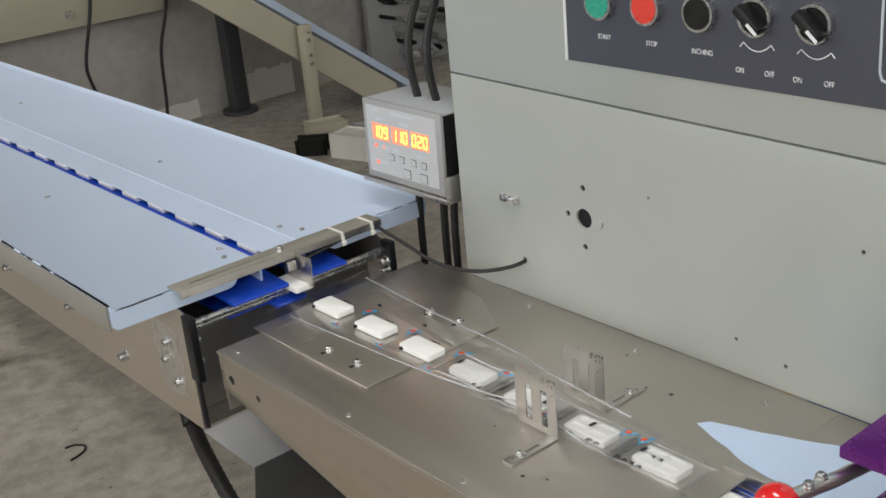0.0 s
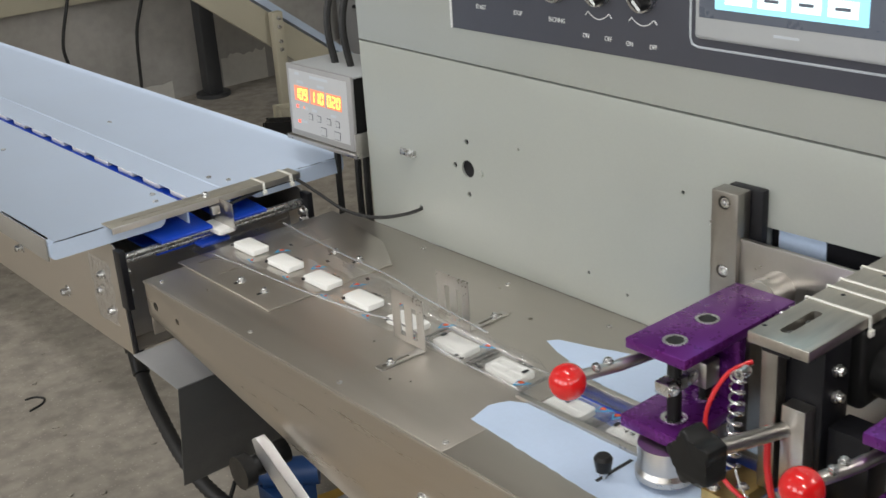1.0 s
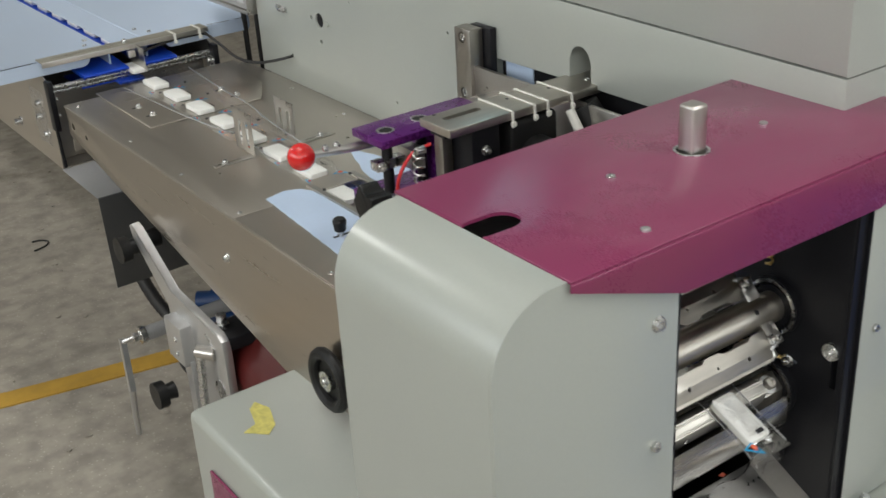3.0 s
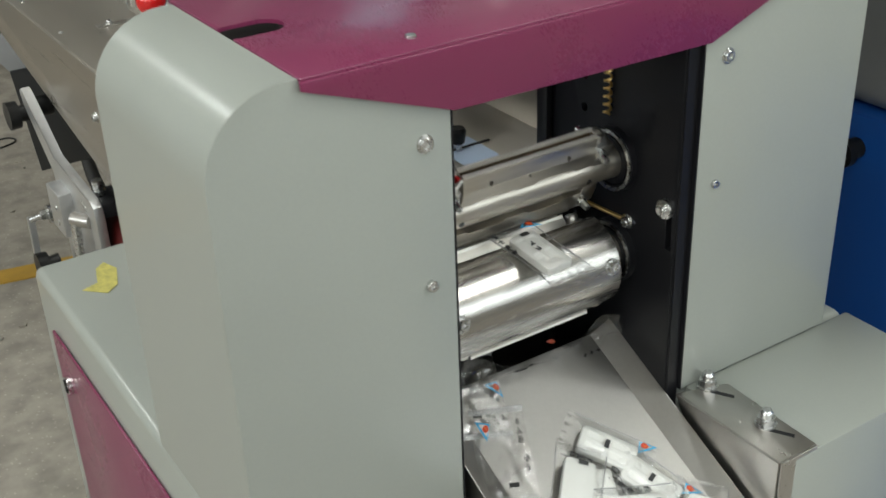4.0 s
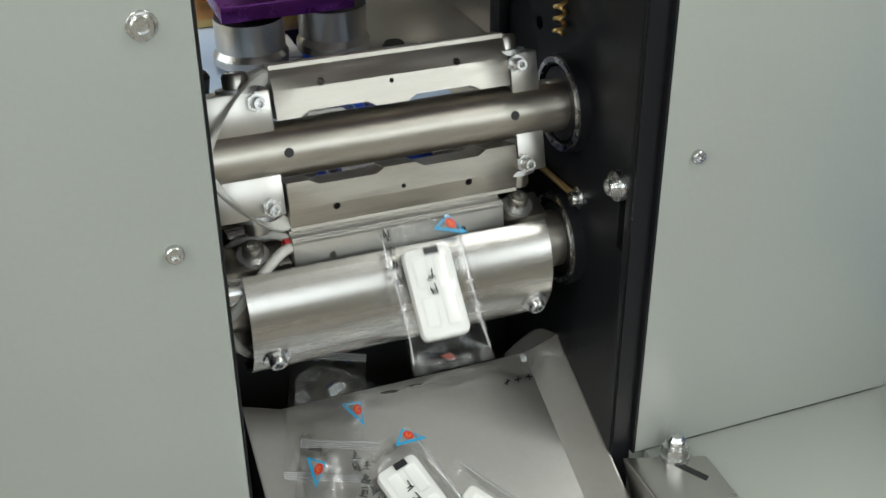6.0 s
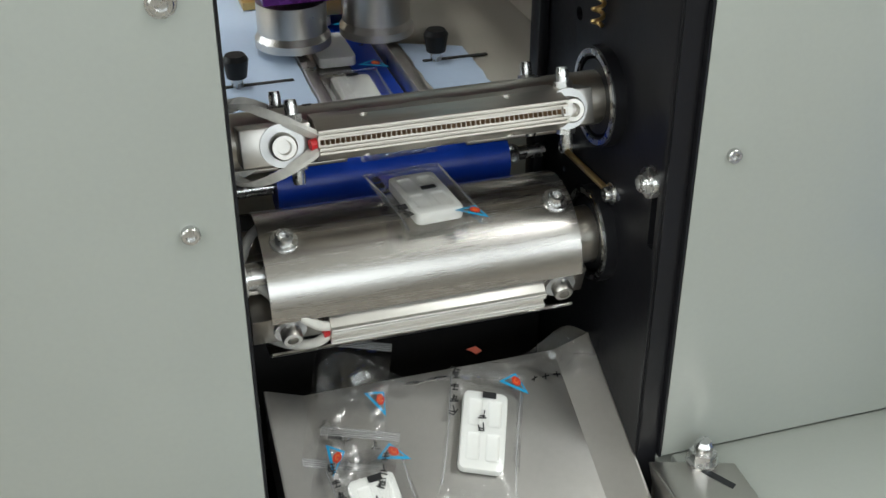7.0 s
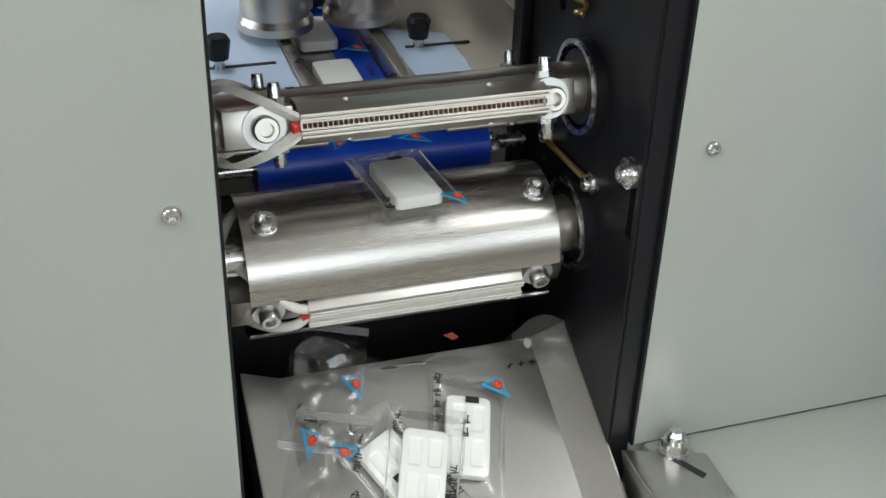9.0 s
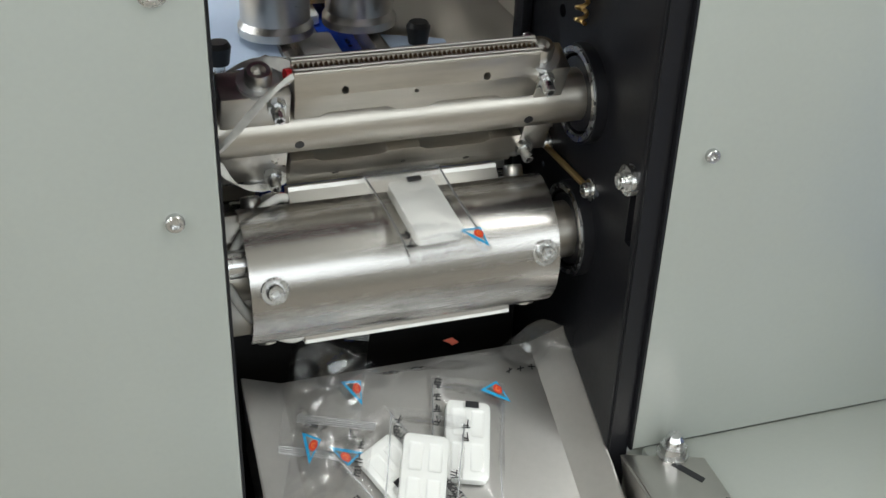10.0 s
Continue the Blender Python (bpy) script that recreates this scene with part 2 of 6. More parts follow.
def box(bm, x0, x1, y0, y1, z0, z1, bev=0.0, seg=2, m=None):
    vs = bmesh.ops.create_cube(bm, size=1.0)["verts"]
    for v in vs:
        v.co = Vector(((x0 + x1) / 2 + v.co.x * (x1 - x0), (y0 + y1) / 2 + v.co.y * (y1 - y0), (z0 + z1) / 2 + v.co.z * (z1 - z0)))
        if m:
            v.co = m @ v.co
    if bev:
        es = list({e for v in vs for e in v.link_edges})
        bmesh.ops.bevel(bm, geom=es, offset=bev, segments=seg, profile=0.5, affect="EDGES")
    return bm


def cyl(bm, p0, p1, r, n=20, r2=None, caps=True):
    p0, p1 = Vector(p0), Vector(p1)
    d = p1 - p0
    m = Matrix.Translation((p0 + p1) / 2) @ d.to_track_quat("Z", "Y").to_matrix().to_4x4()
    bmesh.ops.create_cone(bm, cap_ends=caps, segments=n, radius1=r, radius2=r if r2 is None else r2, depth=d.length, matrix=m)
    return bm


def ring(bm, p0, p1, r, hole, n=28):
    """A tube with thickness between two points."""
    p0, p1 = Vector(p0), Vector(p1)
    q = (p1 - p0).to_track_quat("Z", "Y").to_matrix()
    loops = []
    for p, rad in ((p0, r), (p1, r), (p1, hole), (p0, hole)):
        loops.append([bm.verts.new(p + q @ Vector((rad * math.cos(2 * math.pi * i / n), rad * math.sin(2 * math.pi * i / n), 0))) for i in range(n)])
    for a in range(4):
        for i in range(n):
            bm.faces.new((loops[a][i], loops[a][(i + 1) % n], loops[(a + 1) % 4][(i + 1) % n], loops[(a + 1) % 4][i]))
    return bm


def ball(bm, c, r, u=28, v=18):
    bmesh.ops.create_uvsphere(bm, u_segments=u, v_segments=v, radius=r, matrix=Matrix.Translation(c))
    return bm


def prism(bm, pts, vec, bev=0.0):
    vec = Vector(vec)
    lo = [bm.verts.new(Vector(p)) for p in pts]
    hi = [bm.verts.new(Vector(p) + vec) for p in pts]
    n = len(pts)
    fs = [bm.faces.new(lo), bm.faces.new(hi[::-1])]
    for i in range(n):
        bm.faces.new((lo[i], hi[i], hi[(i + 1) % n], lo[(i + 1) % n]))
    if bev:
        es = [e for f in fs for e in f.edges]
        bmesh.ops.bevel(bm, geom=es, offset=bev, segments=2, profile=0.5, affect="EDGES")
    return bm


def smooth_path(pts, per=6):
    pts = [Vector(p) for p in pts]
    out = []
    for i in range(len(pts) - 1):
        a, b, c, d = pts[max(i - 1, 0)], pts[i], pts[i + 1], pts[min(i + 2, len(pts) - 1)]
        for k in range(per):
            t = k / per
            out.append(0.5 * (2 * b + (c - a) * t + (2 * a - 5 * b + 4 * c - d) * t * t + (3 * b - a - 3 * c + d) * t ** 3))
    return out + [pts[-1]]


def tube(bm, pts, r, n=10, per=6, smooth=True, ribs=0.0):
    pts = smooth_path(pts, per) if smooth else [Vector(p) for p in pts]
    loops, up = [], None
    for i, p in enumerate(pts):
        d = (pts[min(i + 1, len(pts) - 1)] - pts[max(i - 1, 0)]).normalized()
        if up is None:
            up = d.orthogonal().normalized()
        up = (up - d * up.dot(d)).normalized()
        side = d.cross(up)
        rr = r + (ribs if i % 2 else 0)
        loops.append([bm.verts.new(p + rr * (math.cos(2 * math.pi * k / n) * up + math.sin(2 * math.pi * k / n) * side)) for k in range(n)])
    for a, b in zip(loops, loops[1:]):
        for k in range(n):
            bm.faces.new((a[k], a[(k + 1) % n], b[(k + 1) % n], b[k]))
    bm.faces.new(loops[0][::-1]), bm.faces.new(loops[-1])
    return bm


def strip(bm, pts, across, thick):
    """A flat band along pts, with half width vector across and a thickness vector."""
    pts = [Vector(p) for p in pts]
    a, t = Vector(across), Vector(thick)
    ls = [[bm.verts.new(p + s) for s in (-a - t, a - t, a + t, -a + t)] for p in pts]
    for u, v in zip(ls, ls[1:]):
        for k in range(4):
            bm.faces.new((u[k], u[(k + 1) % 4], v[(k + 1) % 4], v[k]))
    bm.faces.new(ls[0][::-1]), bm.faces.new(ls[-1])
    return bm


def bore(ob, cutter):
    """Cuts the cutter's shape out of a part for good."""
    bmesh.ops.recalc_face_normals(cutter, faces=cutter.faces)
    me = bpy.data.meshes.new("cutter")
    bmesh.ops.translate(cutter, verts=cutter.verts, vec=-ORIGIN[ob.name])
    cutter.to_mesh(me)
    cutter.free()
    co = new("cutter", me)
    mod = ob.modifiers.new("cut", "BOOLEAN")
    mod.operation, mod.solver, mod.object = "DIFFERENCE", "EXACT", co
    parent, ob.parent = ob.parent, None
    bpy.context.view_layer.update()
    done = bpy.data.meshes.new_from_object(ob.evaluated_get(bpy.context.evaluated_depsgraph_get()))
    ob.modifiers.clear()
    ob.data = done
    ob.parent = parent
    done.shade_smooth()
    done.set_sharp_from_angle(angle=radians(35))
    bpy.data.objects.remove(co)


def writing(name, text, size, m, mat, parent=None, label="", depth=0.0002):
    cu = bpy.data.curves.new(name, "FONT")
    cu.body, cu.size, cu.extrude, cu.align_x, cu.align_y = text, size, depth, "CENTER", "CENTER"
    tmp = new(name + "_tmp", cu)
    bpy.context.view_layer.update()
    me = bpy.data.meshes.new_from_object(tmp.evaluated_get(bpy.context.evaluated_depsgraph_get()))
    bpy.data.objects.remove(tmp)
    if parent is not None:
        m = Matrix.Translation(-ORIGIN[parent.name]) @ m
    me.transform(m)
    me.materials.clear()
    me.materials.append(mat)
    ob = new(name, me)
    if parent is not None:
        ob.parent = parent
        ORIGIN[ob.name] = ORIGIN[parent.name]
    return tagged(ob, label) if label else ob


def axes(o, right, up):
    r, u = Vector(right).normalized(), Vector(up)
    u = (u - r * u.dot(r)).normalized()
    n = r.cross(u)
    return Matrix.Translation(o) @ Matrix((r, u, n)).transposed().to_4x4()


def screw(parent, at, n, r=0.004, h=0.0025, washer=0.0, socket=True, name="screw", mat=None):
    """A small screw: domed or socket head on its washer, pointing along n."""
    at, n = Vector(at), Vector(n).normalized()
    q = n.to_track_quat("Z", "Y").to_matrix()
    prof = [(washer, -0.002), (washer, 0.0010), (washer * 0.96, 0.0013)] if washer else [(r, -0.002)]
    prof += [(r, 0.0013 if washer else 0.0), (r, h * 0.8), (r * 0.86, h)]
    prof += [(r * 0.55, h), (r * 0.50, h * 0.45)] if socket else []
    bm = B()
    loops = [[bm.verts.new(at + q @ Vector((rad * math.cos(2 * math.pi * i / 18), rad * math.sin(2 * math.pi * i / 18), z))) for i in range(18)] for rad, z in prof]
    for a, b in zip(loops, loops[1:]):
        for i in range(18):
            bm.faces.new((a[i], a[(i + 1) % 18], b[(i + 1) % 18], b[i]))
    bm.faces.new(loops[0][::-1]), bm.faces.new(loops[-1])
    return part(name, bm, mat or CHROME, parent)

# ---- the workshop ----
RX0, RX1, RY0, RY1, RH = -4.0, 6.0, -4.5, 5.3, 3.6
bm = box(B(), RX0 - 0.3, RX1 + 0.3, RY0 - 0.3, RY1 + 0.3, -0.2, 0)
thing("floor", bm, CONCRETE, "worn stained concrete workshop floor", "floor", kind="structure")
bm = box(B(), RX0 - 0.2, RX1 + 0.2, RY0 - 0.2, RY1 + 0.2, RH, RH + 0.15)
thing("ceiling", bm, WALLP, "plain plastered workshop ceiling", "ceiling", kind="structure")
bm = box(B(), RX0 - 0.2, RX1 + 0.2, RY1, RY1 + 0.2, 0, RH)
wall_north = thing("wall_north", bm, DARKWALL, "grey scuffed and stained workshop wall", "wall", kind="structure")
bm = box(B(), RX0 - 0.2, RX1 + 0.2, RY0 - 0.2, RY0, 0, RH)
wall_south = thing("wall_south", bm, WALLP, "unseen plastered workshop wall with three windows", "wall", kind="structure")
cut = B()
for wx in (-1.6, 1.0, 3.6):
    box(cut, wx - 0.95, wx + 0.95, RY0 - 0.5, RY0 + 0.3, 1.65, 3.35)
bore(wall_south, cut)
# unseen frames, added to go with the south fill light
for i, wx in enumerate((-1.6, 1.0, 3.6)):
    w = root("window_%d" % (i + 4), "unseen white framed workshop window", "window", (wx, RY0, 1.65), kind="structure")
    bm = B()
    for a, b, c, d in ((-0.95, 0.95, 1.65, 1.70), (-0.95, 0.95, 3.30, 3.35), (-0.95, -0.90, 1.70, 3.30), (0.90, 0.95, 1.70, 3.30), (-0.025, 0.025, 1.70, 3.30)):
        box(bm, wx + a, wx + b, RY0 - 0.14, RY0 - 0.08, c, d)
    part("window_frame", bm, TIE, w)
bm = box(B(), RX1, RX1 + 0.2, RY0, RY1, 0, RH)
thing("wall_east", bm, WALLP, "plain plastered workshop wall", "wall", kind="structure")
wall_west = thing("wall_west", box(B(), RX0 - 0.2, RX0, RY0, RY1, 0, RH), WALLP, "unseen plastered workshop wall with three windows", "wall", kind="structure")
cut = B()
for wy in (-2.2, 0.6, 3.4):
    box(cut, RX0 - 0.5, RX0 + 0.3, wy - 0.95, wy + 0.95, 1.65, 3.35)
bore(wall_west, cut)
for i, wy in enumerate((-2.2, 0.6, 3.4)):
    w = root("window_%d" % (i + 1), "unseen white framed workshop window", "window", (RX0, wy, 1.65), kind="structure")
    bm = B()
    for a, b, c, d in ((-0.95, 0.95, 1.65, 1.70), (-0.95, 0.95, 3.30, 3.35), (-0.95, -0.90, 1.70, 3.30), (0.90, 0.95, 1.70, 3.30), (-0.025, 0.025, 1.70, 3.30)):
        box(bm, RX0 - 0.14, RX0 - 0.08, wy + a, wy + b, c, d)
    part("window_frame", bm, TIE, w)
# bodies for the added, unseen tube lamps
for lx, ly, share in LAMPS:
    r = root("unseen_ceiling_lamp", "unseen white fluorescent batten lamp on the ceiling", "lamp", (lx, ly, 3.4), "ceiling battens")
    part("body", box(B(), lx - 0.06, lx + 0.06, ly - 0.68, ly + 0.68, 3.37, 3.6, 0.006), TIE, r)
bm = strip(B(), [(-2.4, 2.40, 0.002), (0.42, 1.83, 0.002), (0.80, 1.752, 0.002), (3.2, 1.27, 0.002)], (0.008, 0.032, 0), (0, 0, 0.0022))
thing("floor_marking", bm, YELLOW, "worn yellow painted line on the concrete floor", "floor marking", kind="structure")

# ---- control cabinet ----
CX = 0.9477
cab = root("control_cabinet", "grey-green painted control cabinet of the packing machine", "cabinet", (1.1, 0.5, 0.875))
arc = [(0.266 + 0.019 * math.cos(a), 1.072 + 0.019 * math.sin(a)) for a in np.linspace(0, math.pi, 13)]
outline = [(1.122, 0.8745), (1.122, 1.1522), (-0.11, 1.1330), (-0.11, 1.042), (0.247, 1.042)] + [(y, z) for y, z in arc[::-1]] + [(0.285, 1.042), (0.435, 1.042), (0.435, 0.8745)]
low = part("lower_body", prism(B(), [(CX, y, z) for y, z in outline], (0.38, 0, 0), 0.0012), PAINT, cab)
cut = B()
HOLES = ((0.899, 1.005, 0.0122), (0.899, 1.043, 0.0038), (0.925, 1.006, 0.0037), (0.899, 0.969, 0.0038), (0.682, 0.917, 0.0022), (0.539, 1.054, 0.0022), (0.62, 0.905, 0.0022), (0.80, 1.052, 0.0018), (1.006, 0.925, 0.0035))
for y, z, r in HOLES:
    cyl(cut, (CX - 0.01, y, z), (CX + 0.25, y, z), r, 20)
bore(low, cut)
# black discs stand in for the darkness inside the holes
for y, z, r in HOLES:
    part("hole_shade", cyl(B(), (CX + 0.0030, y, z), (CX + 0.0040, y, z), r * 0.998, 20), BLACK, cab)
screw(cab, (CX, 0.873, 1.004), (-1, 0, 0), 0.0046, 0.0030, socket=False, name="plug", mat=PAINT)
part("upper_body", prism(B(), [(CX - 0.001, y, z) for y, z in ((1.122, 1.1540), (1.122, 1.62), (-0.11, 1.62), (-0.11, 1.1348))], (0.381, 0, 0), 0.003), PAINT, cab)
# clip on the front
bm = box(B(), CX - 0.004, CX, 1.008, 1.042, 0.9985, 1.0085, 0.001)
box(bm, CX - 0.008, CX - 0.003, 1.014, 1.034, 1.000, 1.007, 0.0015)
part("clip", bm, CHROME, cab, "small bright metal clip")
# control panel
pan = part("control_panel", box(B(), CX - 0.003, CX, 0.270, 0.909, 1.1945, 1.52, 0.0008), PANEL, cab, "dark grey control panel overlay")
part("panel_edge", box(B(), CX - 0.0040, CX, 0.909, 0.9125, 1.1945, 1.52, 0.0004), PRINT, cab)
for y, mt, nm in ((0.8535, GREENB, "start_button"), (0.7890, REDB, "stop_button"), (0.7218, PLASTIC, "inching_button")):
    z = 1.264
    b = part(nm, cyl(B(), (CX - 0.014, y, z), (CX - 0.002, y, z), 0.0155, 28), mt, cab, {"start_button": "green push button", "stop_button": "red push button", "inching_button": "black push button"}[nm])
    part("bezel", ring(B(), (CX - 0.013, y, z), (CX - 0.002, y, z), 0.0185, 0.0153), CHROME, b)
for y in (0.6579, 0.5940):
    z = 1.265
    b = part("selector_switch", cyl(B(), (CX - 0.008, y, z), (CX - 0.002, y, z), 0.0155, 28), PLASTIC, cab, "black rotary selector switch")
    part("bezel", ring(B(), (CX - 0.010, y, z), (CX - 0.002, y, z), 0.0185, 0.0155), CHROME, b)
    m = Matrix.Translation((CX - 0.014, y, z)) @ Matrix.Rotation(radians(-48), 4, "X")
    part("knob", box(B(), -0.010, 0.008, -0.0055, 0.0055, -0.017, 0.017, 0.003, 2, m), PLASTIC, b)
    part("pointer", box(B(), -0.0112, -0.0098, -0.0016, 0.0016, -0.0185, -0.004, 0.0003, 1, m), PRINT, b)
    curve = [(CX - 0.0034, y + 0.0155 * s, 1.2395 - 0.0075 * (1 - s * s)) for s in np.linspace(-1, 1, 13)]
    curve = [(CX - 0.0034, y + 0.0195, 1.2350)] + curve[::-1] + [(CX - 0.0034, y - 0.0195, 1.2350)]
    part("switch_mark", tube(B(), curve, 0.0006, 6, 1, False), PRINT, cab)
RIGHT, UP = (0, -1, 0), (0, 0, 1)
for text, y, z, s in (("START", 0.8531, 1.2261, 0.0078), ("STOP", 0.7875, 1.2255, 0.0078), ("INCHING", 0.7228, 1.2240, 0.0078), ("ON", 0.6773, 1.2115, 0.0078), ("OFF", 0.6437, 1.2115, 0.0078), ("ON", 0.6127, 1.2100, 0.0078), ("OFF", 0.5794, 1.2100, 0.0078)):
    writing("lettering", text, s, axes((CX - 0.0033, y, z), RIGHT, UP) @ Matrix.Diagonal((0.80, 1, 1, 1)), PRINT, cab, "white printed lettering")
hmi = part("touch_screen", box(B(), CX - 0.013, CX - 0.002, 0.303, 0.519, 1.229, 1.40, 0.005, 3), HOUSING, cab, "touch screen in a pale grey housing, switched on")
fr = [(CX - 0.0036, y, z) for y, z in ((0.290, 1.46), (0.290, 1.228), (0.2925, 1.221), (0.300, 1.2185), (0.520, 1.2185), (0.5275, 1.221), (0.530, 1.228), (0.530, 1.46))]
part("panel_frame", tube(B(), fr, 0.0013, 6, 1, False), SILVERLINE, cab)
part("bezel", box(B(), CX - 0.0136, CX - 0.012, 0.306, 0.512, 1.252, 1.395, 0.0006), BEZEL, hmi)
part("display", box(B(), CX - 0.0142, CX - 0.0130, 0.324, 0.492, 1.262, 1.380), SCREEN, hmi)
for y in (0.350, 0.388, 0.426, 0.464):
    part("screen_button", box(B(), CX - 0.0147, CX - 0.0140, y - 0.0155, y + 0.0155, 1.268, 1.284), SCREENW, hmi)
    part("screen_bar", box(B(), CX - 0.0151, CX - 0.0145, y - 0.008, y + 0.008, 1.2745, 1.2775), BEZEL, hmi)
part("name_bar", box(B(), CX - 0.0134, CX - 0.0125, 0.395, 0.423, 1.2415, 1.2440), SILVERLINE, hmi)
bm = tube(B(), [(CX + 0.02, 1.006, 0.925), (CX - 0.02, 1.01, 0.921), (0.905, 1.06, 0.909), (0.900, 1.13, 0.905), (0.901, 1.20, 0.916), (0.897, 1.252, 0.928), (0.888, 1.262, 0.930)], 0.0026, 8)
thing("sensor_cable", bm, RUBBER, "thin black cable from the conveyor into the cabinet", "cable")

# ---- feed table ----
TZ = 0.875
tab = root("feed_table", "brushed stainless steel feed table of the packing machine", "machine table", (0.78, 0.6, 0.875))
bm = box(B(), 0.597, 0.9465, 0.555, 1.19, TZ - 0.0025, TZ, 0.0008)
top = part("top_sheet", bm, STEEL, tab)
cut = B()
for x, y, r in ((0.655, 0.712, 0.002), (0.667, 0.690, 0.0015), (0.868, 0.705, 0.003), (0.862, 0.735, 0.002), (0.70, 0.80, 0.0015), (0.64, 1.09, 0.0018), (0.905, 0.80, 0.002)):
    cyl(cut, (x, y, TZ - 0.02), (x, y, TZ + 0.02), r, 12)
bore(top, cut)
part("side_sheet", box(B(), 0.597, 0.722, -0.06, 0.555, TZ - 0.0025, TZ, 0.0006), STEEL, tab)
part("side_sheet", box(B(), 0.800, 0.9465, -0.06, 0.555, TZ - 0.0025, TZ, 0.0006), STEEL, tab)
sk = [(0.5960, 1.19, TZ - 0.001), (0.5960, 1.19, 0.822), (0.5960, 0.46, 0.688), (0.5960, 0.20, 0.66), (0.5960, -0.06, 0.66), (0.5960, -0.06, TZ - 0.001)]
skirt = part("front_skirt", prism(B(), sk, (0.0022, 0, 0), 0.0005), STEEL_SIDE, tab)
bore(skirt, cyl(cyl(B(), (0.58, 1.165, 0.842), (0.63, 1.165, 0.842), 0.0062, 16), (0.58, 1.105, 0.838), (0.63, 1.105, 0.838), 0.0045, 16))
part("hem", box(B(), 0.5942, 0.5966, -0.06, 1.19, TZ - 0.004, TZ - 0.0005, 0.0008), STEEL, tab)
part("end_skirt", box(B(), 0.5985, 0.93, 1.1885, 1.1905, 0.79, TZ - 0.003, 0.0004), STEEL, tab)
for y in (1.165, 0.935, 0.747, 0.565, 0.33):
    screw(tab, (0.611, y, TZ), (0, 0, 1), 0.0035, 0.0012, socket=True, name="table_screw")
for x, y in ((0.925, 0.98), (0.92, 0.80), (0.915, 0.62), (0.885, 1.12)):
    screw(tab, (x, y, TZ), (0, 0, 1), 0.0035, 0.0014, name="table_screw")
screw(tab, (0.5960, 0.590, 0.804), (-1, 0, 0), 0.0050, 0.006, washer=0.0075, name="side_bolt")
screw(tab, (0.5960, 0.235, 0.842), (-1, 0, 0), 0.0035, 0.002, name="side_bolt")
# sliding plate under the film
pl = part("sliding_plate", prism(B(), [(0.658, 0.966, TZ + 0.0002), (0.858, 0.966, TZ + 0.0002), (0.90, 1.04, TZ + 0.0002), (0.93, 1.205, TZ + 0.0002), (0.658, 1.205, TZ + 0.0002)], (0, 0, 0.0026), 0.0005), STEEL, tab, "loose steel sliding plate with slots")
cut = B()
for x0, x1, y in ((0.676, 0.716, 1.178), (0.676, 0.720, 1.120), (0.82, 0.862, 1.178), (0.81, 0.856, 1.112)):
    box(cut, x0, x1, y - 0.0012, y + 0.0012, TZ + 0.0016, TZ + 0.02)
bore(pl, cut)
for x, y in ((0.684, 1.075), (0.686, 1.020), (0.83, 1.06), (0.835, 1.01)):
    part("slot", box(B(), x - 0.012, x + 0.003, y - 0.0028, y + 0.0028, TZ + 0.0024, TZ + 0.0030, 0.0002), PLASTIC, pl)
    screw(tab, (x, y, TZ + 0.003), (0, 0, 1), 0.0042, 0.0055, washer=0.0065, name="clamp_screw")
# guide prongs on their slotted feet
for x, s in ((0.723, -1), (0.793, 1)):
    g = root("film_guide", "upright slotted steel film guide on a slotted foot", "film guide", (x, 0.76, TZ), "film guides")
    gp = part("blade", box(B(), x - 0.0006, x + 0.0006, 0.731, 0.789, TZ + 0.002, 0.941, 0.0002), GUIDE, g)
    cut = B()
    for y in (0.748, 0.770):
        box(cut, x - 0.01, x + 0.01, y - 0.0042, y + 0.0042, TZ + 0.010, 0.926)
    bore(gp, cut)
    foot = part("foot", box(B(), min(x, x + s * 0.064), max(x, x + s * 0.064), 0.731, 0.7445, TZ, TZ + 0.0022, 0.0004), GUIDE, g)
    cut = box(B(), min(x + s * 0.020, x + s * 0.058), max(x + s * 0.020, x + s * 0.058), 0.7355, 0.7400, TZ - 0.01, TZ + 0.01)
    bore(foot, cut)
    screw(g, (x + s * 0.046, 0.7378, TZ + 0.0022), (0, 0, 1), 0.0040, 0.005, washer=0.006)
# peel film left on the table
rag = random.Random(4)
def ragged(pts, rough):
    out = []
    for (x0, y0), (x1, y1) in zip(pts, pts[1:] + pts[:1]):
        n = max(2, int(math.hypot(x1 - x0, y1 - y0) / 0.012))
        for k in range(n):
            j = rough if 0 < k else 0
            out.append((x0 + (x1 - x0) * k / n + rag.uniform(-j, j), y0 + (y1 - y0) * k / n + rag.uniform(-j, j)))
    return out
bm = prism(B(), [(x, y, TZ + 0.0002) for x, y in ragged([(0.659, 0.580), (0.690, 0.588), (0.712, 0.578), (0.7215, 0.560), (0.7215, -0.05), (0.640, -0.05), (0.643, 0.36)], 0.0006)], (0, 0, 0.0006))
thing("peel_film", bm, BLUEFILM, "pale blue protective film stuck along the steel table", "protective film")
bm = prism(B(), [(x, y, TZ + 0.0002) for x, y in ragged([(0.838, 0.648), (0.850, 0.640), (0.862, 0.600), (0.90, 0.50), (0.90, 0.30), (0.8005, 0.30), (0.8005, 0.52), (0.815, 0.585)], 0.0016)], (0, 0, 0.0006))
thing("peel_film", bm, BLUEFILM, "torn pale blue protective film stuck to the steel table", "protective film")
bm = prism(B(), [(x, y, TZ + 0.0002) for x, y in ragged([(0.803, 0.12), (0.825, 0.11), (0.848, 0.10), (0.845, -0.03), (0.803, -0.03)], 0.001)], (0, 0, 0.0006))
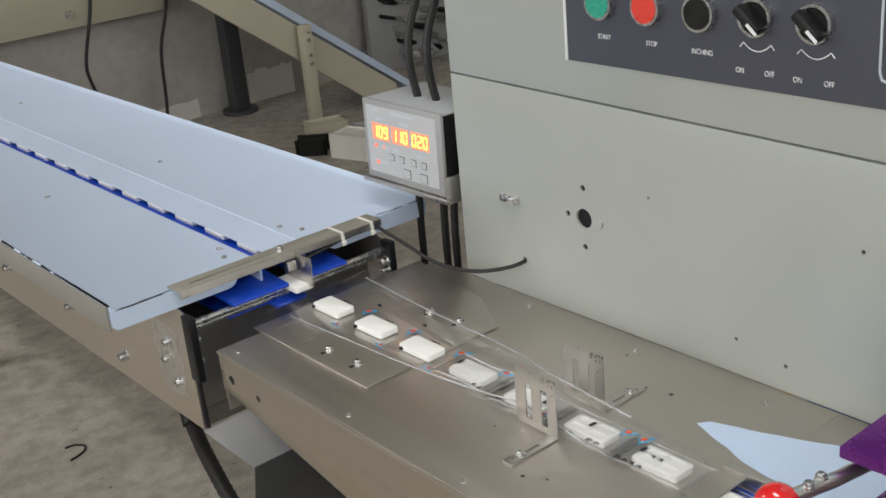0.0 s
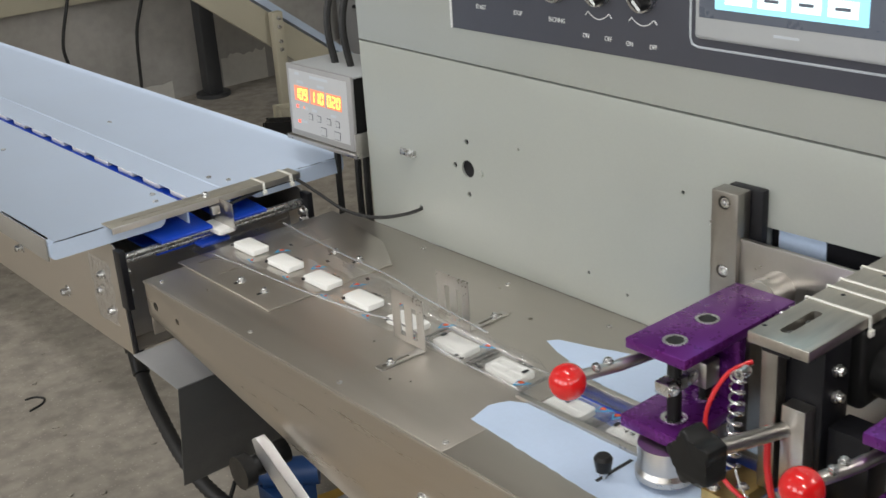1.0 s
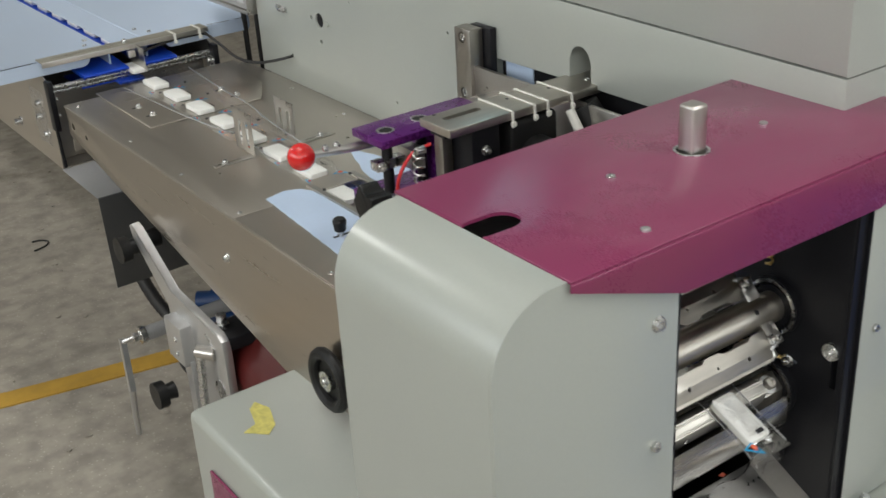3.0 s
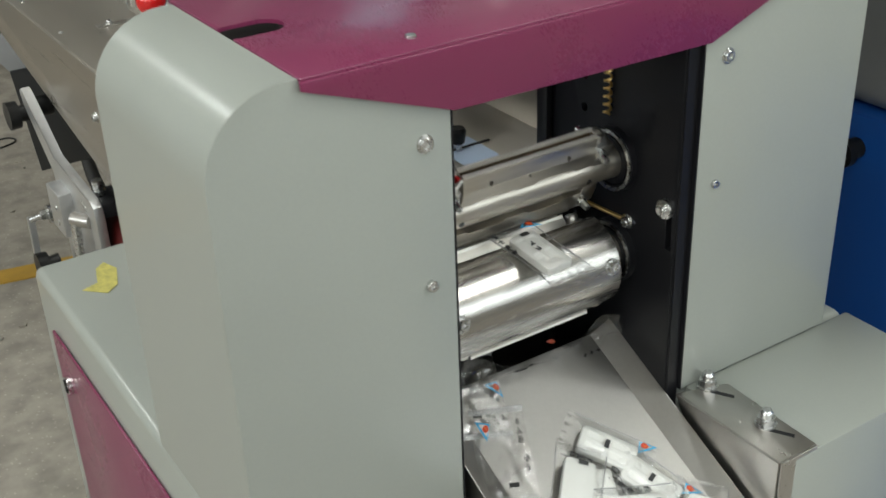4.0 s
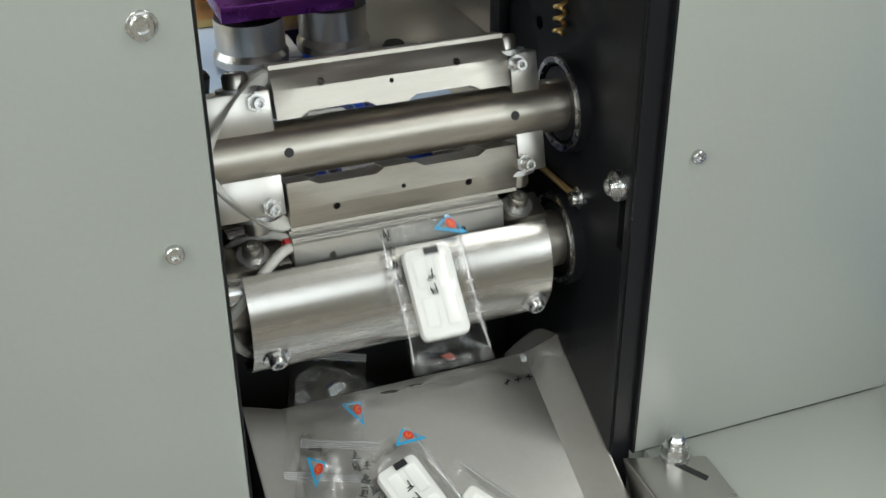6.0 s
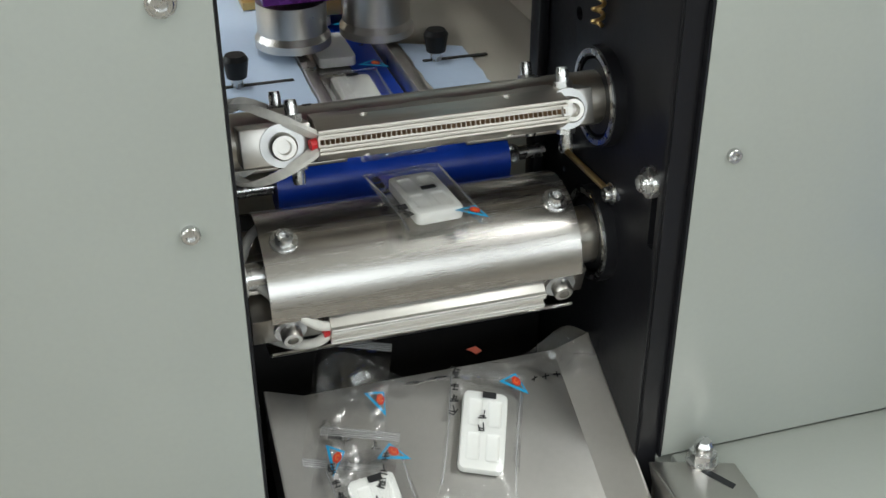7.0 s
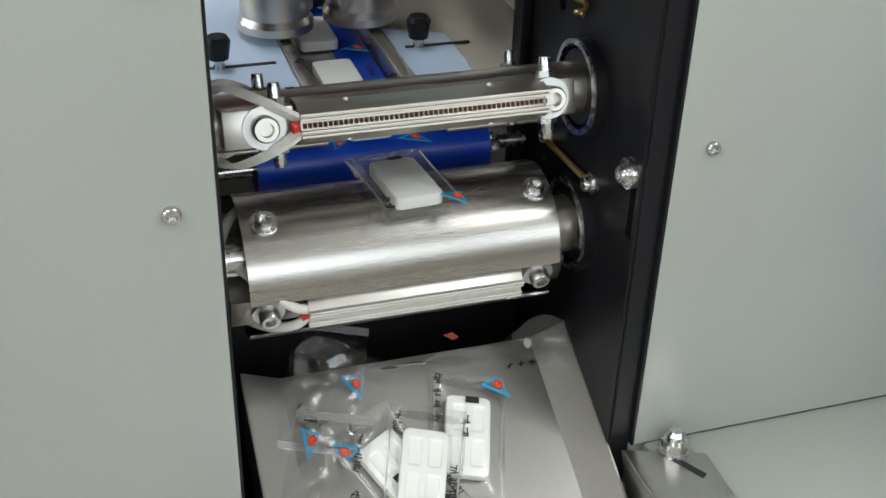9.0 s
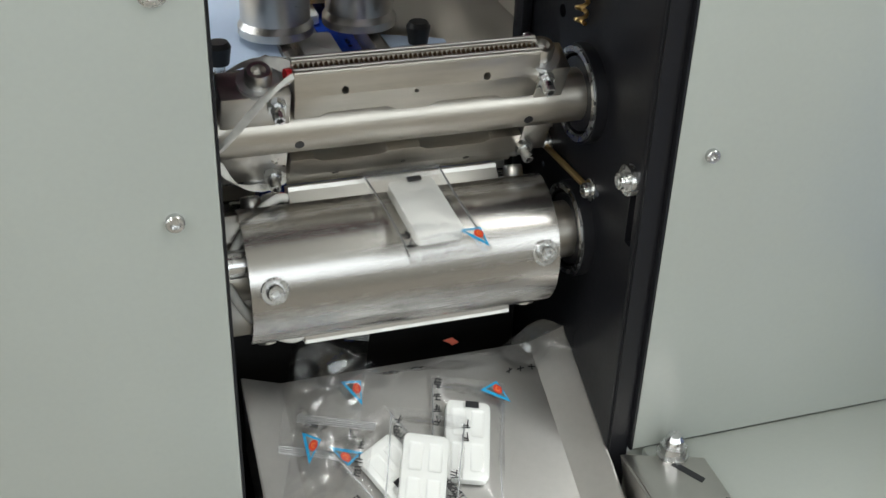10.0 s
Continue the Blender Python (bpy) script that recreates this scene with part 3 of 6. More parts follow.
thing("peel_film", bm, BLUEFILM, "pale blue protective film beside the feed belt", "protective film")
for x, y in ((0.674, 0.41), (0.821, 0.079), (0.673, 0.072)):
    k = root("clamp_knob", "small black ribbed clamp knob standing on the table", "knob", (x, y, TZ), "small clamp knobs")
    bm = cyl(B(), (x, y, TZ + 0.008), (x, y, TZ + 0.021), 0.0072, 14, 0.0092)
    cyl(bm, (x, y, TZ + 0.021), (x, y, TZ + 0.0245), 0.0092, 14, 0.0070)
    part("grip", bm, PLASTIC, k)
    part("collar", cyl(B(), (x, y, TZ + 0.0006), (x, y, TZ + 0.008), 0.0042, 16), CHROME, k)
    part("slot_plate", box(B(), x - 0.010, x + 0.040, y - 0.002, y + 0.002, TZ + 0.0008, TZ + 0.0013), PLASTIC, k)
# feed belt under the sealing wheels
bl = root("feed_belt", "blue feed belt running to a roller before the jaws", "conveyor belt", (0.757, 0.2, 0.86))
part("belt", box(B(), 0.764, 0.790, -0.03, 0.60, 0.860, 0.8635, 0.0008), BLUEBELT, bl)
part("bed_plate", box(B(), 0.7312, 0.7635, -0.01, 0.60, 0.860, 0.8632, 0.0006), GUIDE, bl)
part("roller", cyl(B(), (0.679, -0.028, 0.8455), (0.836, -0.028, 0.8455), 0.0178, 40), BLUEBELT, bl)
part("axle", cyl(B(), (0.650, -0.028, 0.8455), (0.866, -0.028, 0.8455), 0.005, 16), CHROME, bl)
for x in (0.7265, 0.7955):
    part("belt_rail", box(B(), x - 0.0042, x + 0.0042, -0.01, 0.58, 0.858, TZ + 0.0035, 0.0006), GUIDE, bl)
screw(bl, (0.842, -0.030, 0.846), (0, -1, 0), 0.005, 0.006, washer=0.007)

# ---- infeed conveyor ----
DZ, CY0, CY1 = 0.934, 1.272, 4.6
conv = root("infeed_conveyor", "infeed conveyor with pale blue film-covered deck and steel sides", "conveyor", (0.75, 2.5, 0))
prof_l = [(0.505, DZ + 0.006), (0.5075, DZ + 0.0075), (0.511, DZ + 0.004), (0.517, DZ), (0.716, DZ), (0.719, DZ - 0.003), (0.719, DZ - 0.040), (0.716, DZ - 0.040), (0.716, DZ - 0.004), (0.512, DZ - 0.004), (0.5085, DZ - 0.020), (0.505, DZ - 0.020)]
dl = part("deck", prism(B(), [(x, CY0, z) for x, z in prof_l], (0, CY1 - CY0, 0)), DECK, conv, "pale blue deck plate")
prof_r = [(1.510 - 0.004 - x, z) for x, z in prof_l]
dr = part("deck", prism(B(), [(x, CY0, z) for x, z in prof_r], (0, CY1 - CY0, 0)), DECK, conv, "pale blue deck plate")
part("groove_wall", prism(B(), [(0.7868, CY0 + 0.014, DZ - 0.0005), (0.7405, CY0 + 0.014, DZ - 0.0050), (0.7405, CY0 + 0.014, DZ - 0.0062), (0.7868, CY0 + 0.014, DZ - 0.003)], (0, CY1 - CY0 - 0.02, 0)), DECK, conv)
for x, y in ((0.702, 1.348), (0.766 + 0.035, 1.351), (0.846, 1.796), (0.640, 1.786), (0.865, 2.47), (0.64, 2.30), (0.69, 1.315), (0.815, 1.315), (0.64, 2.9), (0.865, 3.1)):
    screw(conv, (x, y, DZ), (0, 0, 1), 0.0042, 0.0022, name="deck_screw")
part("belt", box(B(), 0.7195, 0.782, 1.305, CY1, 0.913, 0.9200, 0.001), BLUEBELT, conv, "blue conveyor belt")
for a, b in ((0.655, 0.738), (0.766, 0.832)):
    bm = B()
    pr = [(a, 1.36, 0.909), (a, 1.250, 0.9015)] + [(a, 1.242 - 0.0028 * math.sin(t), 0.8985 + 0.0028 * math.cos(t)) for t in np.linspace(0.2, math.pi, 8)] + [(a, 1.36, 0.899)]
    prism(bm, pr, (b - a, 0, 0))
    part("belt", bm, BLUEBELT, conv, "blue nose belt")
part("belt", box(B(), 0.7165, 0.7655, 1.240, 1.30, 0.870, 0.8765, 0.003), BLUEBELT, conv, "blue nose belt")
for x in (0.5905, 0.908):
    part("side_plate", prism(B(), [(x, 1.258, 0.737), (x, 1.258, 0.905), (x, 1.300, 0.918), (x, CY1, 0.918), (x, CY1, 0.737)], (0.0026, 0, 0), 0.0006), STEEL, conv, "stainless steel side plate")
    part("edge_bar", box(B(), x - 0.004, x + 0.006, 1.236, 1.257, 0.815, 0.905, 0.001), BLACK, conv)
    part("corner_strut", tube(B(), [(x, 1.246, 0.815), (x + 0.004, 1.252, 0.742)], 0.003, 8, 1, False), BLACK, conv)
for a, b in ((0.5045, 0.681), (0.825, 1.001)):
    rc, s_ = 0.014, 1 if a < 0.6 else -1
    inner, outer = (b, a) if a < 0.6 else (a, b)
    pts = [(outer, DZ - 0.0004), (inner, DZ - 0.0004), (inner, DZ - 0.010)]
    pts += [(inner - s_ * rc * (1 - math.cos(t)), DZ - 0.010 - rc * math.sin(t)) for t in np.linspace(0.2, math.pi / 2, 7)]
    pts += [(outer + s_ * 0.008 * (1 - math.sin(t)), DZ - 0.024 + 0.008 * (1 - math.cos(t))) for t in np.linspace(0, math.pi / 2, 6)]
    part("front_edge", prism(B(), [(x, CY0 - 0.0022, z) for x, z in pts], (0, 0.0020, 0)), DECK, conv, "folded front lip")
    sc = random.Random(int(a * 100))
    bm = B()
    for i in range(26):
        x0 = sc.uniform(min(a, b), min(a, b) + (0.085 if a < 0.6 else 0.2) - 0.02)
        w_ = sc.uniform(0.004, 0.022)
        y_ = CY0 + sc.uniform(-0.0010, 0.0026)
        box(bm, x0, min(x0 + w_, max(a, b)), y_, y_ + sc.uniform(0.0007, 0.0018), DZ + 0.0001, DZ + 0.0005)
    tagged(part("scuff_marks", bm, BLACK, conv), "black scuffs along the worn edge", kind="stuff")
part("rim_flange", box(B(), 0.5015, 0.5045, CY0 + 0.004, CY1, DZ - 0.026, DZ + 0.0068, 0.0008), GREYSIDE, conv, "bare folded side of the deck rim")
sc = random.Random(5)
bm = B()
for i in range(40):
    y_ = CY0 + 0.004 + sc.random() ** 2 * 0.8
    box(bm, 0.5052, 0.5066 + sc.uniform(0, 0.0012), y_, y_ + sc.uniform(0.006, 0.05), DZ + 0.0066, DZ + 0.0080)
tagged(part("scuff_marks", bm, BLACK, conv), "black scuffs along the worn edge", kind="stuff")
part("bottom_sheet", box(B(), 0.594, 0.907, 1.262, CY1, 0.738, 0.741), STEEL, conv)
part("inner_sheet", box(B(), 0.594, 0.907, 1.300, 1.303, 0.742, 0.868), STEEL_X, conv)
part("belt_return", box(B(), 0.655, 0.735, 1.263, 1.36, 0.872, 0.876, 0.001), BLUEBELT, conv)
part("rod", cyl(B(), (0.592, 1.256, 0.889), (0.909, 1.256, 0.889), 0.0048, 16), CHROME, conv, "bright steel rod")
part("rod", cyl(B(), (0.592, 1.262, 0.880), (0.909, 1.262, 0.880), 0.0040, 16), CHROME, conv, "bright steel rod")
cb = part("cross_bar", box(B(), 0.589, 0.905, 1.252, 1.284, DZ + 0.0015, DZ + 0.0035, 0.0006), BAR, conv, "steel sensor cross bar")
bore(cb, box(B(), 0.612, 0.742, 1.2655, 1.2685, DZ - 0.01, DZ + 0.02))
part("bar_lip", box(B(), 0.589, 0.905, 1.250, 1.2518, DZ - 0.006, DZ + 0.0033, 0.0004), GUIDE, conv)
screw(conv, (0.748, 1.268, DZ + 0.0035), (0, 0, 1), 0.0042, 0.006, washer=0.006)
part("sensor", box(B(), 0.742, 0.756, 1.242, 1.250, 0.914, 0.927, 0.002), GUIDE, conv, "small bright sensor head")
part("sensor_bracket", box(B(), 0.7600, 0.7615, 1.215, 1.285, 0.895, 0.934, 0.0003), GUIDE, conv)
for x in (0.838, 0.888):
    bm = strip(B(), [(x, 1.2860, DZ - 0.012), (x, 1.2858, DZ + 0.0042), (x, 1.2495, DZ + 0.0042), (x, 1.2488, DZ - 0.014)], (0.0022, 0, 0), (0, 0.0005, 0.0004))
    box(bm, x - 0.0035, x + 0.0035, 1.2465, 1.250, DZ - 0.014, DZ - 0.008, 0.0006)
    part("cable_tie", bm, TIE, conv, "white cable tie")
part("cable", tube(B(), [(0.775, 1.262, 0.915), (0.80, 1.255, 0.922), (0.84, 1.258, 0.926), (0.888, 1.262, 0.925), (0.91, 1.275, 0.918)], 0.003, 8), RUBBER, conv)
for y, z in ((1.47, 0.776), (1.645, 0.804), (1.90, 0.80), (2.2, 0.80)):
    screw(conv, (0.5905, y, z), (-1, 0, 0), 0.0062, 0.012, washer=0.010, name="side_bolt")
for y, z in ((1.315, 0.850), (1.325, 0.822), (1.300, 0.795)):
    screw(conv, (0.5905, y, z), (-1, 0, 0), 0.0060, 0.009, washer=0.009, name="side_bolt")
for z in (0.87, 0.84):
    screw(conv, (0.5945, 1.246, z), (1, 0, 0), 0.0045, 0.008, washer=0.006, name="end_bolt")
for z in (0.875, 0.862):
    screw(conv, (0.903, 1.246, z), (-1, 0, 0), 0.0060, 0.010, washer=0.009, name="end_bolt")
wr = random.Random(8)
bm = B()
g = [[bm.verts.new((0.588 - wr.uniform(0.0006, 0.005), 1.275 + 0.012 * i, 0.778 + 0.0125 * j)) for j in range(9)] for i in range(7)]
for i in range(6):
    for j in range(8):
        bm.faces.new((g[i][j], g[i + 1][j], g[i + 1][j + 1], g[i][j + 1]))
part("wrap", bm, WRAP, conv, "crumpled clear protective wrap", angle=15)
for y in (3.3, 4.4):
    for x in (0.62, 0.89):
        part("leg", box(B(), x - 0.02, x + 0.02, y - 0.02, y + 0.02, 0.0, 0.74, 0.002), STEEL, conv)
sg = root("drive_hood", "grey sheet metal hood under the conveyor end, shaded lower face coloured dark", "hood", (0.64, 1.3, 0.42))
part("top_cover", prism(B(), [(0.588, 1.252, 0.737), (0.624, 1.200, 0.686), (0.90, 1.200, 0.686), (0.90, 1.252, 0.737)], (0, 0.002, 0.0025), 0.0005), GREYBOX, sg)
# lower face slopes under, so its shade is put into a dark colour
part("front_cover", prism(B(), [(0.624, 1.1995, 0.687), (0.672, 1.345, 0.430), (0.90, 1.345, 0.430), (0.90, 1.1995, 0.687)], (0.0, 0.0022, 0.0012), 0.0005), DARKBOX, sg, "lower cover coloured dark for its shade")
bm = tube(B(), [(0.963, 2.150, 0.290), (0.950, 2.106, 0.243), (0.920, 1.98, 0.205), (0.890, 1.82, 0.170), (0.895, 1.70, 0.130), (0.945, 1.62, 0.085), (1.03, 1.57, 0.060)], 0.0150, 12, 16, True, 0.0022)
h = thing("hose", bm, RUBBER, "black corrugated cable hose hanging from the conveyor", "hose", angle=60)
bm = cyl(B(), (0.968, 2.170, 0.310), (0.950, 2.110, 0.248), 0.020, 20)
cyl(bm, (0.970, 2.178, 0.320), (0.962, 2.152, 0.292), 0.026, 6)
thing("hose_fitting", bm, PLASTIC, "black hose gland below the conveyor", "hose fitting")

# ---- length counter ----
cm = axes((0.940, 1.311, 0.983), (0.005, -1, 0), (0.025, 0.0, 1))
ctr = root("length_counter", "bag length counter with amber digits in a steel case", "counter", (0.95, 1.25, 0.99))
W, HGT = 0.164, 0.110
def cbox(x0, x1, y0, y1, z0, z1, bev=0.0):
    return box(B(), x0, x1, y0, y1, z0, z1, bev, 2, cm)
part("case", cbox(0, W, 0, HGT - 0.002, -0.10, -0.002, 0.002), PLASTIC, ctr)
part("lid", cbox(-0.002, W + 0.002, HGT - 0.0018, HGT + 0.0010, -0.11, -0.0005, 0.0006), HOUSING, ctr, "folded grey lid")
part("face_frame", cbox(-0.002, W + 0.003, -0.002, HGT + 0.002, -0.004, 0.002, 0.0015), GREYBOX, ctr)
part("face", cbox(0.006, W - 0.007, 0.008, HGT - 0.006, 0.001, 0.0028), FACE, ctr, "grey membrane face")
SEGMENTS = {"0": "abcdef", "1": "bc", "2": "abged", "9": "abcdfg"}


def seven_segment(ch_, x, y):
    """One lit digit of seven bars, slightly slanted."""
    bm = B()
    w, h, t = 0.0036, 0.0078, 0.0011
    bars = {"a": (-w, w, h - t, h + t), "g": (-w, w, -t, t), "d": (-w, w, -h - t, -h + t), "f": (-w - t, -w + t, 0.0008, h), "b": (w - t, w + t, 0.0008, h), "e": (-w - t, -w + t, -h, -0.0008), "c": (w - t, w + t, -h, -0.0008)}
    lean = cm @ Matrix.Translation((x, y, 0.0036)) @ Matrix(((1, 0.10, 0, 0), (0, 1, 0, 0), (0, 0, 1, 0), (0, 0, 0, 1)))
    for key in SEGMENTS[ch_]:
        x0, x1, y0, y1 = bars[key]
        box(bm, x0, x1, y0, y1, 0, 0.0004, 0, 1, lean)
    part("digit", bm, LED, ctr, "glowing amber digit")


for x, text in ((0.037, "109"), (0.080, "110"), (0.123, "020")):
    part("digit_window", cbox(x - 0.019, x + 0.019, 0.056, 0.080, 0.0026, 0.0034), LEDBACK, ctr)
    for i, ch_ in enumerate(text):
        seven_segment(ch_, x - 0.0118 + 0.0118 * i, 0.068)
for x, y, w, hh in ((0.058, 0.034, 0.010, 0.010), (0.080, 0.034, 0.010, 0.010), (0.106, 0.034, 0.010, 0.010), (0.128, 0.034, 0.010, 0.010), (0.090, 0.014, 0.015, 0.013), (0.126, 0.014, 0.015, 0.013)):
    k = part("key", cbox(x - w / 2, x + w / 2, y - 0.004, y - 0.004 + hh, 0.0026, 0.0032), PANEL, ctr)
    part("key_face", cbox(x - w / 2 + 0.0008, x + w / 2 - 0.0008, y - 0.0032, y - 0.0048 + hh, 0.0030, 0.0036), FACE, k)
for x, y in ((0.024, 0.047), (0.026, 0.023), (0.042, 0.047)):
    part("indicator", cbox(x - 0.002, x + 0.002, y - 0.002, y + 0.002, 0.0026, 0.0036), LEDR if x < 0.04 else LEDBACK, ctr)
for x0, x1, y in ((0.062, 0.110, 0.098), (0.022, 0.034, 0.099), (0.026, 0.044, 0.0865), (0.080, 0.10, 0.0860), (0.062, 0.076, 0.046), (0.112, 0.126, 0.046), (0.034, 0.048, 0.024), (0.034, 0.052, 0.046)):
    part("print_bar", cbox(x0, x1, y - 0.0022, y + 0.0022, 0.0026, 0.0030), SILVERLINE, ctr)
part("shelf", cbox(-0.010, W + 0.012, -0.010, -0.003, -0.10, 0.006, 0.001), GUIDE, ctr, "steel mounting shelf")
part("shelf_end", cbox(W + 0.009, W + 0.012, -0.008, 0.028, -0.09, 0.006, 0.0006), GUIDE, ctr)
for x in (0.045, 0.10, 0.122):
    p0 = cm @ Vector((x, -0.01, -0.05))
    bm = tube(B(), [p0, p0 + Vector((0.004, 0.01, -0.10)), p0 + Vector((0.02, 0.03, -0.35)), p0 + Vector((0.05, 0.1, -0.85))], 0.0055, 8)
    thing("power_cable", bm, RUBBER, "black power cable hanging below the counter", "cable", "counter cables")
for x in (0.060, 0.100):
    p0 = cm @ Vector((x, HGT, -0.05))
    bm = tube(B(), [p0 + Vector((0, 0, -0.004)), p0 + Vector((0.0, 0.01, 0.08)), p0 + Vector((0.06, 0.02, 0.20)), p0 + Vector((0.10, 0.0, 0.40))], 0.0058, 8)
    thing("power_cable", bm, RUBBER, "black power cable rising from the counter", "cable", "counter cables")

# ---- sealing unit ----
post = root("sealing_station", "steel post and plates carrying the sealing wheels", "sealing station", (0.92, 0.45, TZ))
pb = part("post", box(B(), 0.912, 0.934, 0.441, 0.474, TZ, 1.083, 0.0012), BLOCK, post)
cut = B()
for z in (1.071, 0.995):
    cyl(cut, (0.90, 0.458, z), (0.918, 0.458, z), 0.0075, 20)
bore(pb, cut)
for z in (1.071, 0.995):
    screw(post, (0.918, 0.458, z), (-1, 0, 0), 0.0062, 0.005)
screw(post, (0.925, 0.474, 1.041), (0, 1, 0), 0.0055, 0.008)
part("back_post", box(B(), 0.936, 0.947, 0.428, 0.470, TZ, 1.083, 0.0015), BLACK, post)
part("side_plate", box(B(), 0.918, 0.924, 0.02, 0.441, TZ, 1.034, 0.0008), GUIDE, post, "ground steel side plate")
part("blue_strip", box(B(), 0.9555, 0.9575, 0.365, 0.42, 1.012, 1.041), BLUEFILM, post, "pale blue film-covered strip")
part("shaft_housing", cyl(cyl(B(), (0.868, 0.392, 0.992), (0.918, 0.392, 0.992), 0.019, 32), (0.884, 0.392, 0.992), (0.896, 0.392, 0.992), 0.0205, 32), GUIDE, post)
sp = part("top_plate", box(B(), 0.727, 1.02, 0.235, 0.294, 1.038, 1.048, 0.0008), JAW, post, "long steel top plate with slot")
bore(sp, box(B(), 0.744, 0.797, 0.266, 0.276, 1.03, 1.06, 0.004))
part("slot_floor", box(B(), 0.735, 0.810, 0.258, 0.285, 1.030, 1.0375), BLACK, post)
for x in (0.756, 0.783):
    screw(post, (x, 0.271, 1.0375), (0, 0, 1), 0.0042, 0.006)
for x in (0.955, 0.976, 0.997):
    screw(post, (x, 0.262, 1.046), (0, 0, 1), 0.0045, 0.0028)
for x, y in ((0.745, 0.29), (0.84, 0.275), (0.90, 0.27)):
    screw(post, (x, y, 1.0476), (0, 0, 1), 0.0022, 0.0008, socket=False, mat=INK)
for x in (0.815, 0.848, 0.868, 0.905):
    bm = strip(B(), [(x, 0.2960, 1.034), (x, 0.2958, 1.0488), (x, 0.2335, 1.0488), (x, 0.2328, 1.030)], (0.0016, 0, 0), (0, 0.0006, 0.0005))
    box(bm, x - 0.003, x + 0.003, 0.2298, 0.2335, 1.031, 1.037, 0.0006)
    part("cable_tie", bm, TIE, post, "white cable tie")
part("column", box(B(), 0.743, 0.757, 0.274, 0.290, 0.89, 1.038, 0.0008), BLOCK, post)
part("carrier", box(B(), 0.760, 0.800, 0.240, 0.290, 0.905, 1.037, 0.001), BLACK, post)
part("clamp_block", box(B(), 0.743, 0.7595, 0.245, 0.268, 0.890, 0.981, 0.001), GUIDE, post)
part("carrier", box(B(), 0.768, 0.800, 0.198, 0.238, 0.885, 0.960, 0.001), BLACK, post)
part("drive_motor", cyl(box(B(), 0.815, 0.885, 0.235, 0.290, 0.955, 1.034, 0.006, 3), (0.85, 0.235, 0.985), (0.85, 0.200, 0.985), 0.026, 28), PLASTIC, post, "black drive motor")
part("cross_shaft", cyl(B(), (0.800, 0.30, 0.955), (0.920, 0.30, 0.955), 0.010, 20), BLOCK, post)
for y, z in ((0.236, 0.905), (0.236, 0.985), (0.237, 1.010)):
    screw(post, (0.779, y + 0.002, z), (0, -1, 0), 0.0045, 0.006, washer=0.006)
part("conduit", tube(B(), [(0.90, 0.232, 1.03), (0.905, 0.215, 1.00), (0.915, 0.19, 0.965), (0.93, 0.15, 0.955)], 0.006, 10), TIE, post)
# black sheet added so the gap behind the side plate stays dark
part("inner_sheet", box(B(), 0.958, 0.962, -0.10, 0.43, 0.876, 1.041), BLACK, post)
part("conduit", tube(B(), [(0.925, 0.235, 1.03), (0.94, 0.21, 0.985), (0.955, 0.17, 0.94)], 0.018, 14), RUBBER, post)
part("base_plate", box(B(), 0.720, 0.806, 0.195, 0.262, 0.8763, 0.8895, 0.0008), BRASS, post, "brass base plate")
part("heater_block", box(B(), 0.7225, 0.7425, 0.195, 0.243, 0.8897, 0.905, 0.0008), BRASS, post)
for x, y in ((0.7325, 0.232), (0.7325, 0.206)):
    screw(post, (x, y, 0.905), (0, 0, 1), 0.0042, 0.004, washer=0.006)
bm = B()
sp_pts = [(0.728 + 0.0065 * math.cos(t), 0.302 + 0.0065 * math.sin(t) + 0.0006 * t * 0.1, 1.005 - 0.0017 * t) for t in np.linspace(0, 2 * math.pi * 9, 150)]
part("spring", tube(bm, sp_pts, 0.0011, 6, 1, False), CHROME, post, "bright steel coil spring")
screw(post, (0.730, 0.296, 1.008), (-1, 0, 0), 0.005, 0.010, name="spring_bolt")
part("spring_hook", tube(B(), [(0.728, 0.302, 0.908), (0.722, 0.29, 0.895), (0.715, 0.275, 0.892)], 0.0012, 6), CHROME, post)
part("red_sleeve", tube(B(), [(0.745, 0.300, 1.010), (0.726, 0.314, 0.998), (0.708, 0.320, 0.965), (0.705, 0.310, 0.925), (0.708, 0.285, 0.900), (0.712, 0.25, 0.893)], 0.0022, 8), REDWIRE, post, "red wire sleeve")
part("red_sleeve", tube(B(), [(0.736, 0.275, 0.96), (0.729, 0.270, 0.925), (0.726, 0.262, 0.898)], 0.0032, 8), REDWIRE, post, "red wire sleeve")
part("heater_block", box(B(), 0.706, 0.762, 0.286, 0.322, 0.8763, 0.8892, 0.0008), BRASS, post, "brass heater block")
for x, y in ((0.714, 0.314), (0.732, 0.296)):
    screw(post, (x, y, 0.8892), (0, 0, 1), 0.0042, 0.004, washer=0.006)
part("guard_rail", box(B(), 0.700, 0.728, 0.226, 0.285, 0.8765, 0.8835, 0.0008), BRASS, post)


